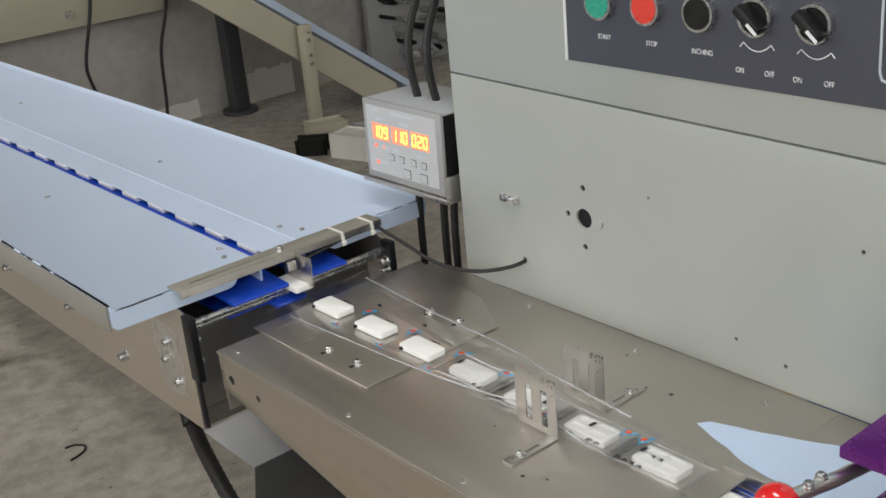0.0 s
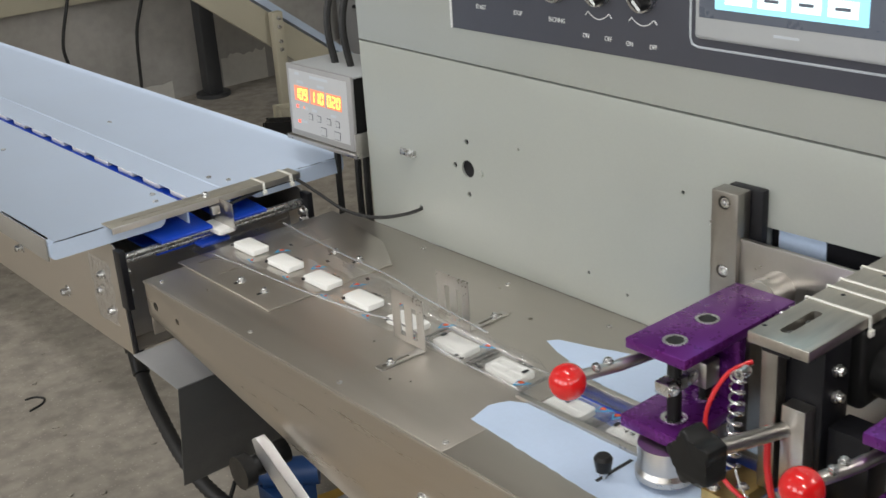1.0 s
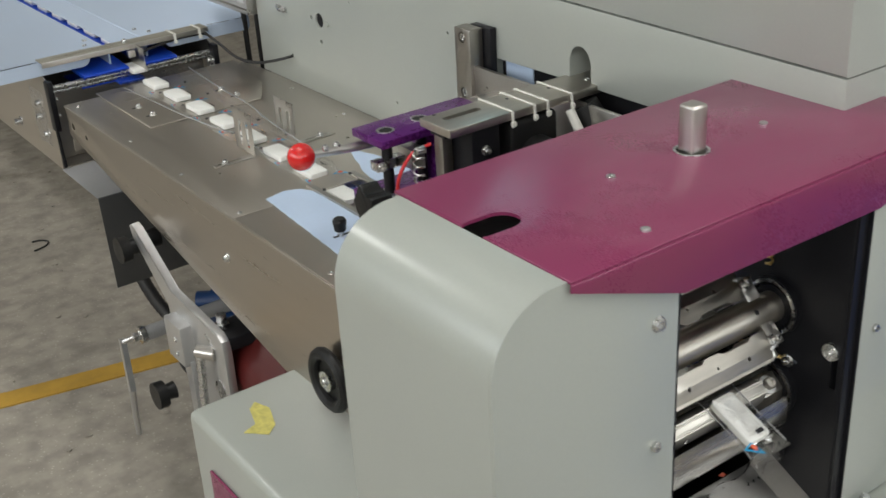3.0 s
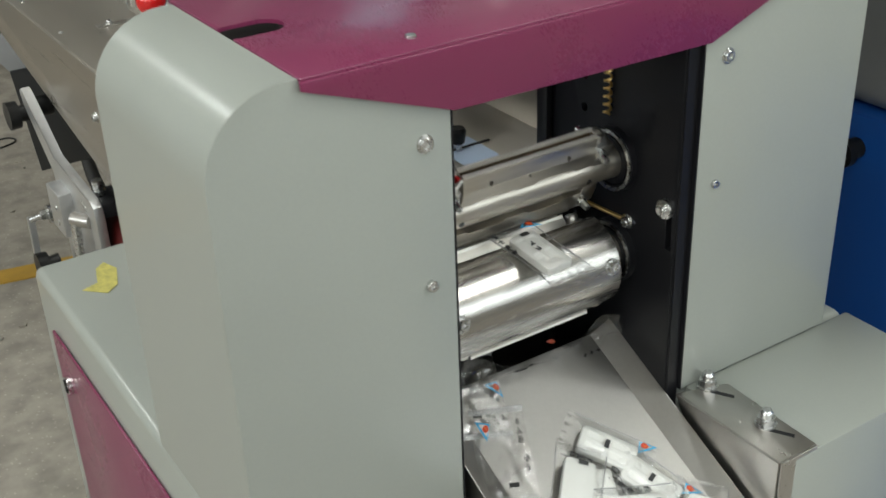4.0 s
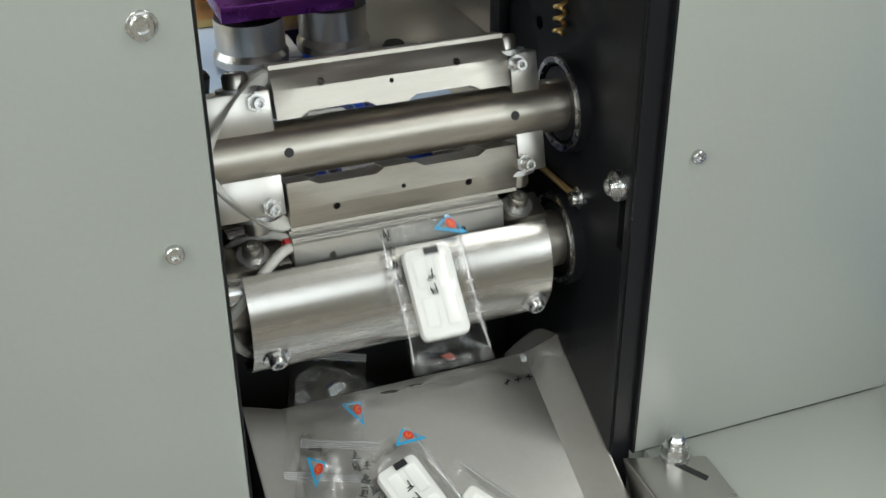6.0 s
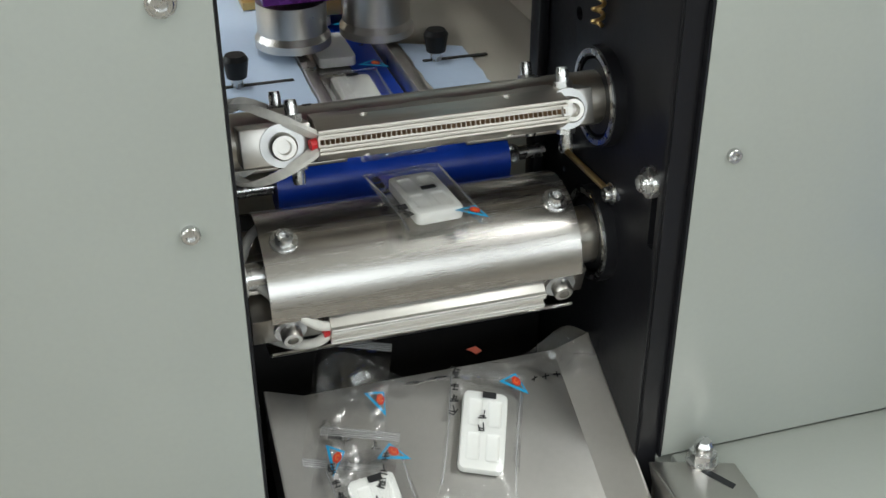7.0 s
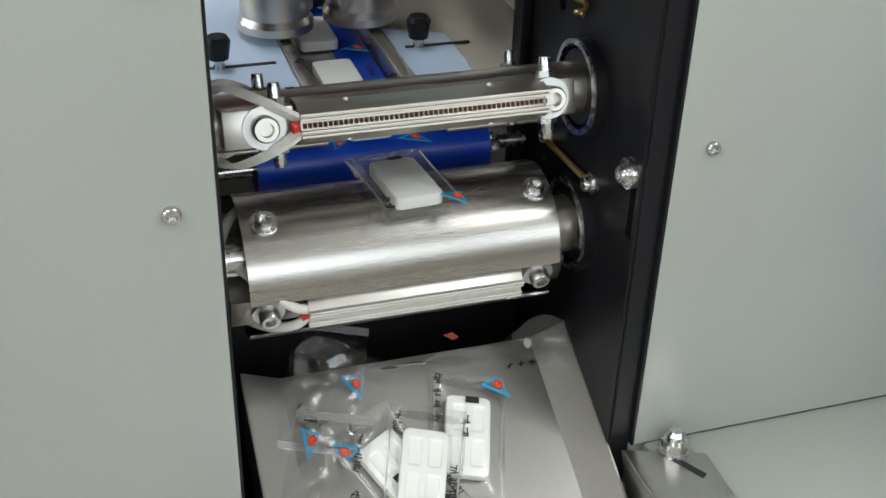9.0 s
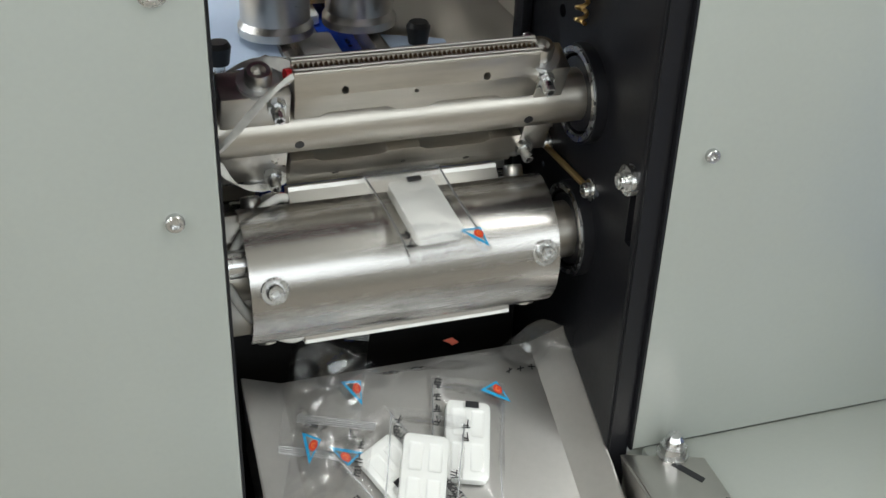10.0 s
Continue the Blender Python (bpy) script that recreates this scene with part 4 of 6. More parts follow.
def wheel_sealer(dy, label, dx=0.0, block=0.885):
    h = root("wheel_sealer", label, "wheel sealer", (0.76, 0.374 + dy, TZ), "wheel sealers")
    y0, y1 = 0.340 + dy, 0.408 + dy
    part("top_plate", box(B(), 0.703, 0.868, y0, y1, 1.002, 1.012, 0.0009), PURPLE, h, "purple anodised top plate")
    part("lower_plate", box(B(), 0.700, 0.800, y0 + 0.004, y1 + 0.004, 0.9195, 0.932, 0.0009), PURPLE, h, "purple anodised lower plate")
    part("side_wall", box(B(), 0.790, 0.800, y0 + 0.006, y1, 0.932, 1.002, 0.0006), PURPLE, h)
    part("back_block", box(B(), 0.812, 0.865, y0 + 0.010, y1 - 0.004, block, 1.002, 0.0008), BLOCK, h)
    for x in (0.728, 0.782):
        yc = 0.374 + dy + (0.003 if x > 0.75 else -0.003)
        part("bearing_ring", ring(B(), (x, yc, 1.009), (x, yc, 1.0128), 0.0115, 0.0085), CHROME, h)
        part("bearing_cap", cyl(B(), (x, yc, 1.008), (x, yc, 1.0121), 0.0085, 24), PLASTIC, h)
        part("bearing_ring", ring(B(), (x, yc, 0.930), (x, yc, 0.9334), 0.0125, 0.0085), CHROME, h)
        part("spindle", cyl(B(), (x, yc, 0.8945), (x, yc, 1.002), 0.0068, 20), PLASTIC, h)
        xw = (0.712 if x < 0.75 else 0.778) + dx
        bm = cyl(B(), (xw, yc - 0.004, 0.882), (xw, yc - 0.004, 0.888), 0.0285, 48)
        cyl(bm, (xw, yc - 0.004, 0.888), (xw, yc - 0.004, 0.893), 0.0285, 48, 0.0255)
        cyl(bm, (xw, yc - 0.004, 0.893), (xw, yc - 0.004, 0.916), 0.0262, 48)
        part("sealing_wheel", bm, GUIDE, h, "polished steel sealing wheel")
    part("slider", box(B(), 0.706, 0.748, y0 + 0.020, y0 + 0.036, 0.966, 0.978, 0.0008), CHROME, h)
    part("clevis", box(B(), 0.752, 0.772, y0 + 0.014, y0 + 0.044, 0.958, 0.984, 0.0012), GUIDE, h)
    screw(h, (0.712, y0 + 0.020, 0.972), (-0.6, -0.8, 0), 0.0042, 0.005, washer=0.006)
    screw(h, (0.79, y0 + 0.006, 0.965), (-0.2, -1, 0), 0.0055, 0.004, washer=0.007)
    for x, y in ((0.845, y0), (0.86, y0)):
        screw(h, (x, y, 1.007), (0, -1, 0), 0.003, 0.003)
    # lever with a red ball
    bx, by, bz = 0.6335, 0.414 + dy, 0.992
    part("lever", tube(B(), [(bx + 0.012, by, bz), (0.690, by - 0.010, 0.990), (0.735, by - 0.018, 0.990)], 0.0058, 12, 1, False), GUIDE, h, "steel lever")
    part("ball_grip", ball(B(), (bx, by, bz), 0.0172), REDBALL, h, "glossy red ball grip")
    part("ferrule", cyl(B(), (bx + 0.013, by, bz), (bx + 0.024, by - 0.002, bz), 0.0048, 16), GUIDE, h)
    for x in (0.664, 0.680):
        screw(h, (x, by - 0.006, bz + 0.004), (0, 0, 1), 0.0036, 0.004, washer=0.0048)
    return h


wheel_sealer(0.0, "purple anodised wheel sealer with red ball lever")
wheel_sealer(-0.238, "second purple wheel sealer partly under the plum cover", 0.012, 0.955)
# star knob on its rod
k = root("star_knob", "black star-shaped clamping knob on a steel rod", "knob", (0.64, 0.28, 0.965))
m = axes((0.647, 0.281, 0.968), (0.10, 0.995, 0.0), (0, 0.0, 1))
star = []
for i in range(48):
    a = 2 * math.pi * i / 48
    star.append(m @ Vector(((0.0215 + 0.0048 * math.cos(5 * a)) * math.cos(a), (0.0215 + 0.0048 * math.cos(5 * a)) * math.sin(a), 0)))
nrm = m.to_3x3() @ Vector((0, 0, 1))
bm = prism(B(), [p + nrm * -0.012 for p in star], nrm * 0.024, 0.003)
part("knob", bm, PLASTIC, k)
part("collar", cyl(B(), Vector((0.650, 0.281, 0.968)), Vector((0.668, 0.279, 0.966)), 0.012, 24), PLASTIC, k)
part("rod", cyl(B(), (0.655, 0.281, 0.968), (0.760, 0.262, 0.955), 0.0072, 20), GUIDE, k)

# ---- base cabinet, guards and cover ----
FY = -0.194
base = root("base_cabinet", "grey-green painted base cabinet with a plum side door", "cabinet", (0.79, 0.1, 0))
bt = part("body", box(B(), 0.447, 1.128, FY + 0.004, 0.438, 0.0, 0.700, 0.010, 3), PAINT, base)
bore(bt, box(B(), 0.640, 0.8745, -0.25, 0.0, 0.35, 0.75))
part("front_box", box(B(), 0.897, 1.128, -0.330, FY + 0.003, 0.0, 0.7002, 0.003), PAINT, base)
dr_ = part("door", box(B(), 0.4425, 0.4465, -0.16, 0.385, 0.08, 0.640, 0.002), MAGENTA, base, "plum painted door")
part("lock", cyl(B(), (0.437, 0.345, 0.585), (0.4425, 0.345, 0.585), 0.011, 20), CHROME, dr_)
part("lock_core", box(B(), 0.4355, 0.4375, 0.342, 0.348, 0.577, 0.593), INK, dr_)
bm = prism(B(), [(x, y, 0.7003) for x, y in ((0.478, 0.345), (0.500, 0.322), (0.516, 0.335), (0.528, 0.372), (0.520, 0.396), (0.507, 0.385), (0.498, 0.352))], (0, 0, 0.0006))
thing("tape_scrap", bm, TAPE, "torn scrap of yellow tape on the base cabinet", "tape")
GZ = 1.101
gl = root("jaw_guard", "grey-green bent sheet guard beside the sealing jaws", "guard", (0.5, -0.08, 0.70), "jaw guards")
R = 0.062
arc = [(0.447 + R - R * math.cos(a), GZ - R + R * math.sin(a)) for a in np.linspace(0, math.pi / 2, 14)]
outer = [(0.447, 0.7005)] + arc + [(0.519, GZ)]
inner = [(0.519, GZ - 0.003)] + [(0.450 + (R - 0.003) * (1 - math.cos(a)), GZ - R + (R - 0.003) * math.sin(a)) for a in np.linspace(math.pi / 2, 0, 14)] + [(0.450, 0.7005)]
part("shell", prism(B(), [(x, FY + 0.0032, z) for x, z in outer + inner], (0, 0.212, 0)), PAINT, gl)
fp = [(0.447, 0.56)] + arc + [(0.518, GZ), (0.637, GZ), (0.637, 0.56)]
part("front_panel", prism(B(), [(x, FY, z) for x, z in fp], (0, 0.003, 0), 0.0006), PAINT, gl)
part("edge", box(B(), 0.6371, 0.6385, FY - 0.0002, FY + 0.016, 0.56, GZ - 0.01), BLACK, gl)
for z in (1.030, 0.913):
    screw(gl, (0.6142, FY, z), (0, -1, 0), 0.0058 if z > 1 else 0.0048, 0.004, washer=0.0072 if z > 1 else 0.0, name="panel_screw")
gr = root("jaw_guard", "grey-green bent sheet guard beside the blue machine", "guard", (1.0, -0.08, 0.70), "jaw guards")
arc2 = [(1.088 - R + R * math.sin(a), GZ - R + R * math.cos(a)) for a in np.linspace(0, math.pi / 2, 14)]
fp = [(0.889, 0.7015), (0.889, GZ), (1.012, GZ)] + arc2 + [(1.088, 0.7015)]
part("front_panel", prism(B(), [(x, FY, z) for x, z in fp], (0, 0.003, 0), 0.0006), PAINT, gr)
outer = [(1.011, GZ)] + arc2 + [(1.088, 0.7015)]
inner = [(1.085, 0.7015)] + [(1.088 - R + (R - 0.003) * math.sin(a), GZ - R + (R - 0.003) * math.cos(a)) for a in np.linspace(math.pi / 2, 0, 14)] + [(1.011, GZ - 0.003)]
part("shell", prism(B(), [(x, FY + 0.0032, z) for x, z in outer + inner], (0, 0.212, 0)), PAINT, gr)
part("edge", box(B(), 0.8872, 0.8889, FY - 0.0002, FY + 0.02, 0.7015, GZ - 0.01), BLACK, gr)
for x, z, r in ((0.915, 1.030, 0.0055), (0.911, 0.913, 0.0042)):
    screw(gr, (x, FY, z), (0, -1, 0), r, 0.0035, washer=0.0072 if z > 1 else 0, name="panel_screw")

cov = root("jaw_cover", "glossy plum painted cover over the sealing jaws", "machine cover", (0.76, -0.08, GZ))
top = part("top_sheet", box(B(), 0.5195, 1.0105, FY - 0.004, 0.031, GZ - 0.0015, GZ + 0.0015, 0.0012), MAGENTA, cov)
cut2 = B()
m = Matrix.Translation((0.5385, -0.0805, GZ))
pts = [(0.0105 + 0.0165 * math.cos(a), 0.0165 * math.sin(a)) for a in np.linspace(-math.pi / 2, math.pi / 2, 12)] + [(-0.0105 + 0.0165 * math.cos(a), 0.0165 * math.sin(a)) for a in np.linspace(math.pi / 2, 1.5 * math.pi, 12)]
prism(cut2, [m @ Vector((x, y, -0.02)) for x, y in pts], (0, 0, 0.04))
cyl(cut2, (0.770, -0.080, GZ - 0.02), (0.770, -0.080, GZ + 0.02), 0.0155, 32)
bore(top, cut2)
flap = [(0.5185, GZ - 0.0005), (1.0115, GZ - 0.0005), (1.0115, GZ - 0.007), (0.889, 1.048), (0.637, 1.052), (0.5185, GZ - 0.007)]
part("front_flap", prism(B(), [(x, FY - 0.0065, z) for x, z in flap], (0, 0.003, 0), 0.0008), MAGENTA, cov)
for x, y in ((0.674, -0.076), (0.867, -0.080), (0.620, -0.172)):
    screw(cov, (x, y, GZ + 0.0015), (0, 0, 1), 0.0042, 0.002, socket=False, name="rivet")
# black sheet added so the slot looks dark inside
part("slot_shade", box(B(), 0.505, 0.60, -0.13, 0.02, GZ - 0.024, GZ - 0.021), BLACK, cov)
part("peg_collar", ring(B(), (0.770, -0.080, GZ - 0.006), (0.770, -0.080, GZ + 0.0022), 0.0168, 0.0145), CHROME, cov)
part("peg", box(B(), 0.7605, 0.7795, -0.0895, -0.0705, GZ - 0.04, GZ + 0.046, 0.003, 3), GUIDE, cov, "square bright steel peg")

# ---- jaw frame ----
fr_ = root("jaw_housing", "black painted housing of the end sealing jaws", "jaw housing", (0.76, -0.1, 0.6))
rp = part("side_plate", box(B(), 0.873, 0.884, FY + 0.006, 0.004, 0.60, 1.095, 0.001), BLACK, fr_)
cut = B()
for y, z in ((-0.060, 0.953), (-0.060, 0.985), (-0.058, 1.02)):
    cyl(cut, (0.86, y, z), (0.90, y, z), 0.0045, 16)
box(cut, 0.86, 0.90, -0.1835, -0.1765, 0.852, 0.893)
bore(rp, cut)
part("side_plate", box(B(), 0.6325, 0.6405, FY + 0.018, 0.004, 0.60, 1.095, 0.001), BLACK, fr_)
part("front_flange", box(B(), 0.8742, 0.8870, FY + 0.0035, FY + 0.0058, 0.60, 1.09), BLACK, fr_)
part("back_post", box(B(), 0.8655, 0.8728, -0.012, 0.004, 0.60, 1.06, 0.001), BLACK, fr_)
part("rear_sheet", box(B(), 0.641, 0.872, -0.02, -0.016, 0.60, 0.822), BLACK, fr_)
part("floor_sheet", box(B(), 0.641, 0.872, -0.185, -0.02, 0.60, 0.604), BLACK, fr_)
AU, AL = Vector((0.7515, -0.106, 0.917)), Vector((0.7535, -0.109, 0.8235))
for a, r in ((AU, 0.031), (AL, 0.0315)):
    part("bearing", ring(B(), (0.8655, a.y, a.z), (0.8732, a.y, a.z), r, r - 0.006, 40), BLACK, fr_)
    part("bearing_seal", ring(B(), (0.8642, a.y, a.z), (0.8700, a.y, a.z), r - 0.0016, r - 0.0048, 40), CHROME, fr_)
    part("bearing_hub", cyl(B(), (0.866, a.y, a.z), (0.873, a.y, a.z), r - 0.008, 32), BLACK, fr_)
part("stub", cyl(cyl(B(), (0.6408, -0.128, 0.842), (0.660, -0.128, 0.842), 0.0085, 24), (0.6408, -0.128, 0.842), (0.645, -0.128, 0.842), 0.012, 24), CHROME, fr_, "bright shaft stub")
part("stop_sleeve", cyl(B(), (0.8665, -0.176, 0.893), (0.873, -0.176, 0.893), 0.0062, 20), CHROME, fr_)
part("stop_washer", cyl(B(), (0.869, -0.176, 0.893), (0.8735, -0.176, 0.893), 0.0092, 24), CHROME, fr_)
screw(fr_, (0.8665, -0.176, 0.893), (-1, 0, 0), 0.0050, 0.0025)
part("tie_rod", tube(B(), [(0.870, -0.058, 0.858), (0.870, -0.124, 0.862)], 0.0022, 8, 1, False), BRASS, fr_, "thin brass rod")
for y in (-0.056, -0.126):
    screw(fr_, (0.873, y, 0.860), (-1, 0, 0), 0.0048, 0.006, washer=0.0072)
cs = [(0.868 + 0.0032 * math.cos(t), -0.098 + 0.0032 * math.sin(t), 0.958 + 0.0012 * t) for t in np.linspace(0, 2 * math.pi * 10, 140)]
part("spring", tube(B(), cs, 0.0014, 6, 1, False), BRASS, fr_, "copper coloured coil spring")
for y, z in ((-0.135, 0.862), (-0.05, 0.84), (-0.13, 0.842)):
    screw(fr_, (0.873, y, z), (-1, 0, 0), 0.0018, 0.001, socket=False, mat=PANEL)

# ---- chute ----
SL = 0.50
def cz(y):
    return 0.731 + SL * (y + 0.112)
ch = root("outlet_chute", "sheet steel outlet chute with folded sides", "chute", (0.76, -0.25, 0.65))
YB, YF = -0.1065, -0.43
part("floor_sheet", prism(B(), [(0.676, YB, cz(YB)), (0.848, YB, cz(YB)), (0.848, YF, cz(YF)), (0.676, YF, cz(YF))], (0, 0, -0.0016)), CHUTE, ch)
part("side_fold", prism(B(), [(0.848, YB, cz(YB)), (0.8725, YB, cz(YB) + 0.009), (0.8725, YF, cz(YF) + 0.009), (0.848, YF, cz(YF))], (0.0006, 0, -0.0015)), CHUTE, ch)
part("side_fold", prism(B(), [(0.676, YB, cz(YB)), (0.652, YB, cz(YB) + 0.009), (0.652, YF, cz(YF) + 0.009), (0.676, YF, cz(YF))], (-0.0006, 0, -0.0015)), CHUTE, ch)
part("outer_fold", prism(B(), [(0.8722, YB, cz(YB) + 0.009), (0.8722, YB, cz(YB) - 0.05), (0.8722, YF, cz(YF) - 0.05), (0.8722, YF, cz(YF) + 0.009)], (0.0014, 0, 0)), CHUTE, ch)
part("outer_fold", prism(B(), [(0.6522, YB, cz(YB) + 0.009), (0.6522, YB, cz(YB) - 0.05), (0.6522, YF, cz(YF) - 0.05), (0.6522, YF, cz(YF) + 0.009)], (-0.0014, 0, 0)), CHUTE, ch)
brk = root("chute_bracket", "bent steel bracket bolted on the base cabinet", "bracket", (0.905, -0.26, 0.70))
bp = part("plate", prism(B(), [(0.880, -0.198, 0.7006), (0.930, -0.215, 0.7006), (0.926, -0.327, 0.7006), (0.880, -0.327, 0.7006)], (0, 0, 0.0022), 0.0005), GUIDE, brk)
part("web", prism(B(), [(0.880, -0.198, 0.7026), (0.880, -0.327, 0.7026), (0.880, -0.327, 0.600), (0.880, -0.240, 0.640)], (-0.0018, 0, 0), 0.0004), GUIDE, brk)
part("lip", prism(B(), [(0.880, -0.3275, 0.7026), (0.926, -0.3275, 0.7026), (0.910, -0.3275, 0.660), (0.880, -0.3275, 0.600)], (0, -0.0018, 0), 0.0004), GUIDE, brk)
for y in (-0.207, -0.281):
    part("slot", prism(B(), [(0.905, y - 0.008, 0.7026), (0.909, y - 0.005, 0.7026), (0.921, y - 0.026, 0.7026), (0.917, y - 0.029, 0.7026)], (0, 0, 0.0004)), INK, brk)
    nb = part("nut", cyl(B(), (0.911, y, 0.7045), (0.911, y, 0.7115), 0.0088, 6), CHROME, brk)
    part("washer", cyl(B(), (0.911, y, 0.7024), (0.911, y, 0.7046), 0.0102, 24), CHROME, brk)
    bm = cyl(B(), (0.911, y, 0.711), (0.911, y, 0.7165), 0.0060, 18)
    cyl(bm, (0.911, y, 0.7165), (0.911, y, 0.7195), 0.0060, 18, 0.0042)
    part("bolt_end", bm, CHROME, brk)

# ---- lever bracket, handwheel and drives beside the table ----
lev = root("paper_bracket", "cast aluminium swing bracket with black clamp knobs", "bracket", (0.57, 0.65, 0.6))
pr = [(0.896, 0.756), (0.884, 0.763), (0.873, 0.758), (0.765, 0.690), (0.612, 0.682), (0.600, 0.674), (0.596, 0.660), (0.596, 0.46), (0.735, 0.46), (0.782, 0.664), (0.888, 0.736)]
part("plate", prism(B(), [(0.560, y, z) for y, z in pr], (0.014, 0, 0), 0.0022), ALU, lev)
part("boss", box(B(), 0.540, 0.562, 0.702, 0.760, 0.592, 0.660, 0.003), ALU, lev)
for y, z in ((0.722, 0.634), (0.722, 0.610)):
    screw(lev, (0.540, y, z), (-1, 0, 0), 0.0042, 0.002)
for y, z in ((0.650, 0.664), (0.638, 0.660)):
    screw(lev, (0.560, y, z), (-1, 0, 0), 0.0042, 0.001)
part("slide_tube", cyl(B(), (0.545, 0.655, 0.642), (0.562, 0.630, 0.642), 0.010, 20), GUIDE, lev)
part("stud", cyl(B(), (0.545, 0.648, 0.638), (0.540, 0.655, 0.500), 0.0065, 18), CHROME, lev)
part("brace", box(B(), 0.548, 0.556, 0.700, 0.722, 0.49, 0.60, 0.001), ALU, lev)
part("slot_disc", cyl(B(), (0.5585, 0.625, 0.585), (0.5612, 0.625, 0.585), 0.016, 28), CHROME, lev)
for (x, y, z), s in (((0.566, 0.890, 0.722), -1), ((0.535, 0.752, 0.534), -1)):
    kb = part("clamp_knob", cyl(cyl(B(), (x, y, z), (x - 0.016, y, z), 0.014, 20, 0.012), (x - 0.016, y, z), (x - 0.032, y, z), 0.021, 12, 0.022), PLASTIC, lev, "black plastic clamp knob")
part("clamp_knob", cyl(B(), (0.578, 0.886, 0.728), (0.600, 0.886, 0.728), 0.016, 20), PLASTIC, lev, "black plastic clamp knob")
part("cap_bolt", cyl(cyl(B(), (0.583, 0.640, 0.676), (0.583, 0.640, 0.682), 0.010, 24), (0.583, 0.640, 0.682), (0.583, 0.640, 0.696), 0.0075, 20), CHROME, lev)
part("support", box(B(), 0.574, 0.70, 0.60, 0.66, 0.655, 0.675, 0.001), BLACK, lev)
lev.location.x += 0.010
HZ = 0.754
hw = root("handwheel", "black plastic handwheel on the table side", "handwheel", (0.59, 0.302, 0.735))
bm = B()
n = 40
loops = []
for i in range(n):
    a = 2 * math.pi * i / n
    loops.append([bm.verts.new((0.578 + 0.008 * math.sin(b), 0.302 + (0.034 + 0.008 * math.cos(b)) * math.cos(a), HZ + (0.034 + 0.008 * math.cos(b)) * math.sin(a))) for b in np.linspace(0, 2 * math.pi, 10, endpoint=False)])
for i in range(n):
    for j in range(10):
        bm.faces.new((loops[i][j], loops[(i + 1) % n][j], loops[(i + 1) % n][(j + 1) % 10], loops[i][(j + 1) % 10]))
part("rim", bm, PLASTIC, hw)
part("disc", cyl(B(), (0.580, 0.302, HZ), (0.588, 0.302, HZ), 0.030, 32), PLASTIC, hw)
part("hub", cyl(B(), (0.572, 0.302, HZ), (0.605, 0.302, HZ), 0.013, 24), CHROME, hw)
screw(hw, (0.572, 0.302, HZ), (-1, 0, 0), 0.006, 0.004)
mt = root("drive_motor", "dark red motor under the feed table", "motor", (0.72, 0.55, 0.55))
part("body", cyl(B(), (0.66, 0.50, 0.60), (0.66, 0.66, 0.60), 0.07, 32), DARKRED, mt)
part("mount", box(B(), 0.612, 0.86, 0.445, 0.70, 0.44, 0.52, 0.003), BLACK, mt)
bm = cyl(B(), (1.015, 1.715, 0.125), (1.11, 1.64, 0.125), 0.032, 28)
cyl(bm, (0.985, 1.739, 0.125), (1.015, 1.715, 0.125), 0.025, 28)
box(bm, 1.00, 1.10, 1.64, 1.72, 0.0, 0.10, 0.004)
bmotor = thing("gear_motor", bm, DARKBLUE, "blue gear motor standing on the floor under the conveyor", "motor")
tr = root("machine_frame", "grey steel frame under the feed table", "machine frame", (0.75, 0.9, 0))
part("leg", box(B(), 0.88, 0.92, 1.04, 1.08, 0.0, 0.70, 0.002), PAINT, tr)
part("rail", box(B(), 0.78, 0.92, 0.44, 1.02, 0.20, 0.24, 0.003), GREYBOX, tr)
part("tension_rod", cyl(B(), (0.615, 1.06, 0.470), (0.885, 1.06, 0.470), 0.0135, 24), GREYBOX, tr)
part("rod_nut", cyl(cyl(B(), (0.606, 1.06, 0.470), (0.616, 1.06, 0.470), 0.016, 24), (0.594, 1.06, 0.470), (0.607, 1.06, 0.470), 0.009, 6), CHROME, tr)
part("link", tube(B(), [(0.581, 1.085, 0.462), (0.574, 1.062, 0.365)], 0.0075, 4, 1, False), ALU, tr)
part("link_pin", cyl(B(), (0.581, 1.080, 0.458), (0.600, 1.062, 0.470), 0.005, 12), CHROME, tr)
part("foot_bar", tube(B(), [(0.574, 1.062, 0.368), (0.582, 1.10, 0.290), (0.590, 1.126, 0.232)], 0.006, 8, 1, False), ALU, tr)
part("cross_rail", box(B(), 0.60, 0.93, 0.70, 0.74, 0.60, 0.63, 0.002), GREYBOX, tr)
bm = tube(B(), [(0.96, 1.74, 0.12), (0.90, 1.70, 0.05), (0.885, 1.63, 0.012), (0.92, 1.57, 0.008), (1.00, 1.55, 0.008)], 0.005, 8)
thing("loose_cable", bm, RUBBER, "thin black cable looping over the floor", "cable")

# ---- background ----
bg = root("elevator_conveyor", "inclined feed conveyor with pale blue bed behind the packing machine", "conveyor", (3.0, 4.6, 0))
part("side_plate", prism(B(), [(2.40, 4.60, 0.88), (3.46, 4.60, 0.10), (3.46, 4.60, 0.03), (3.36, 4.60, 0.0), (2.34, 4.60, 0.76)], (0, 0.02, 0)), CREAM, bg)
part("bed", prism(B(), [(2.40, 4.62, 0.945), (3.60, 4.62, 0.06), (3.60, 4.62, 0.02), (2.40, 4.62, 0.90)], (0, 0.45, 0)), DECK, bg)
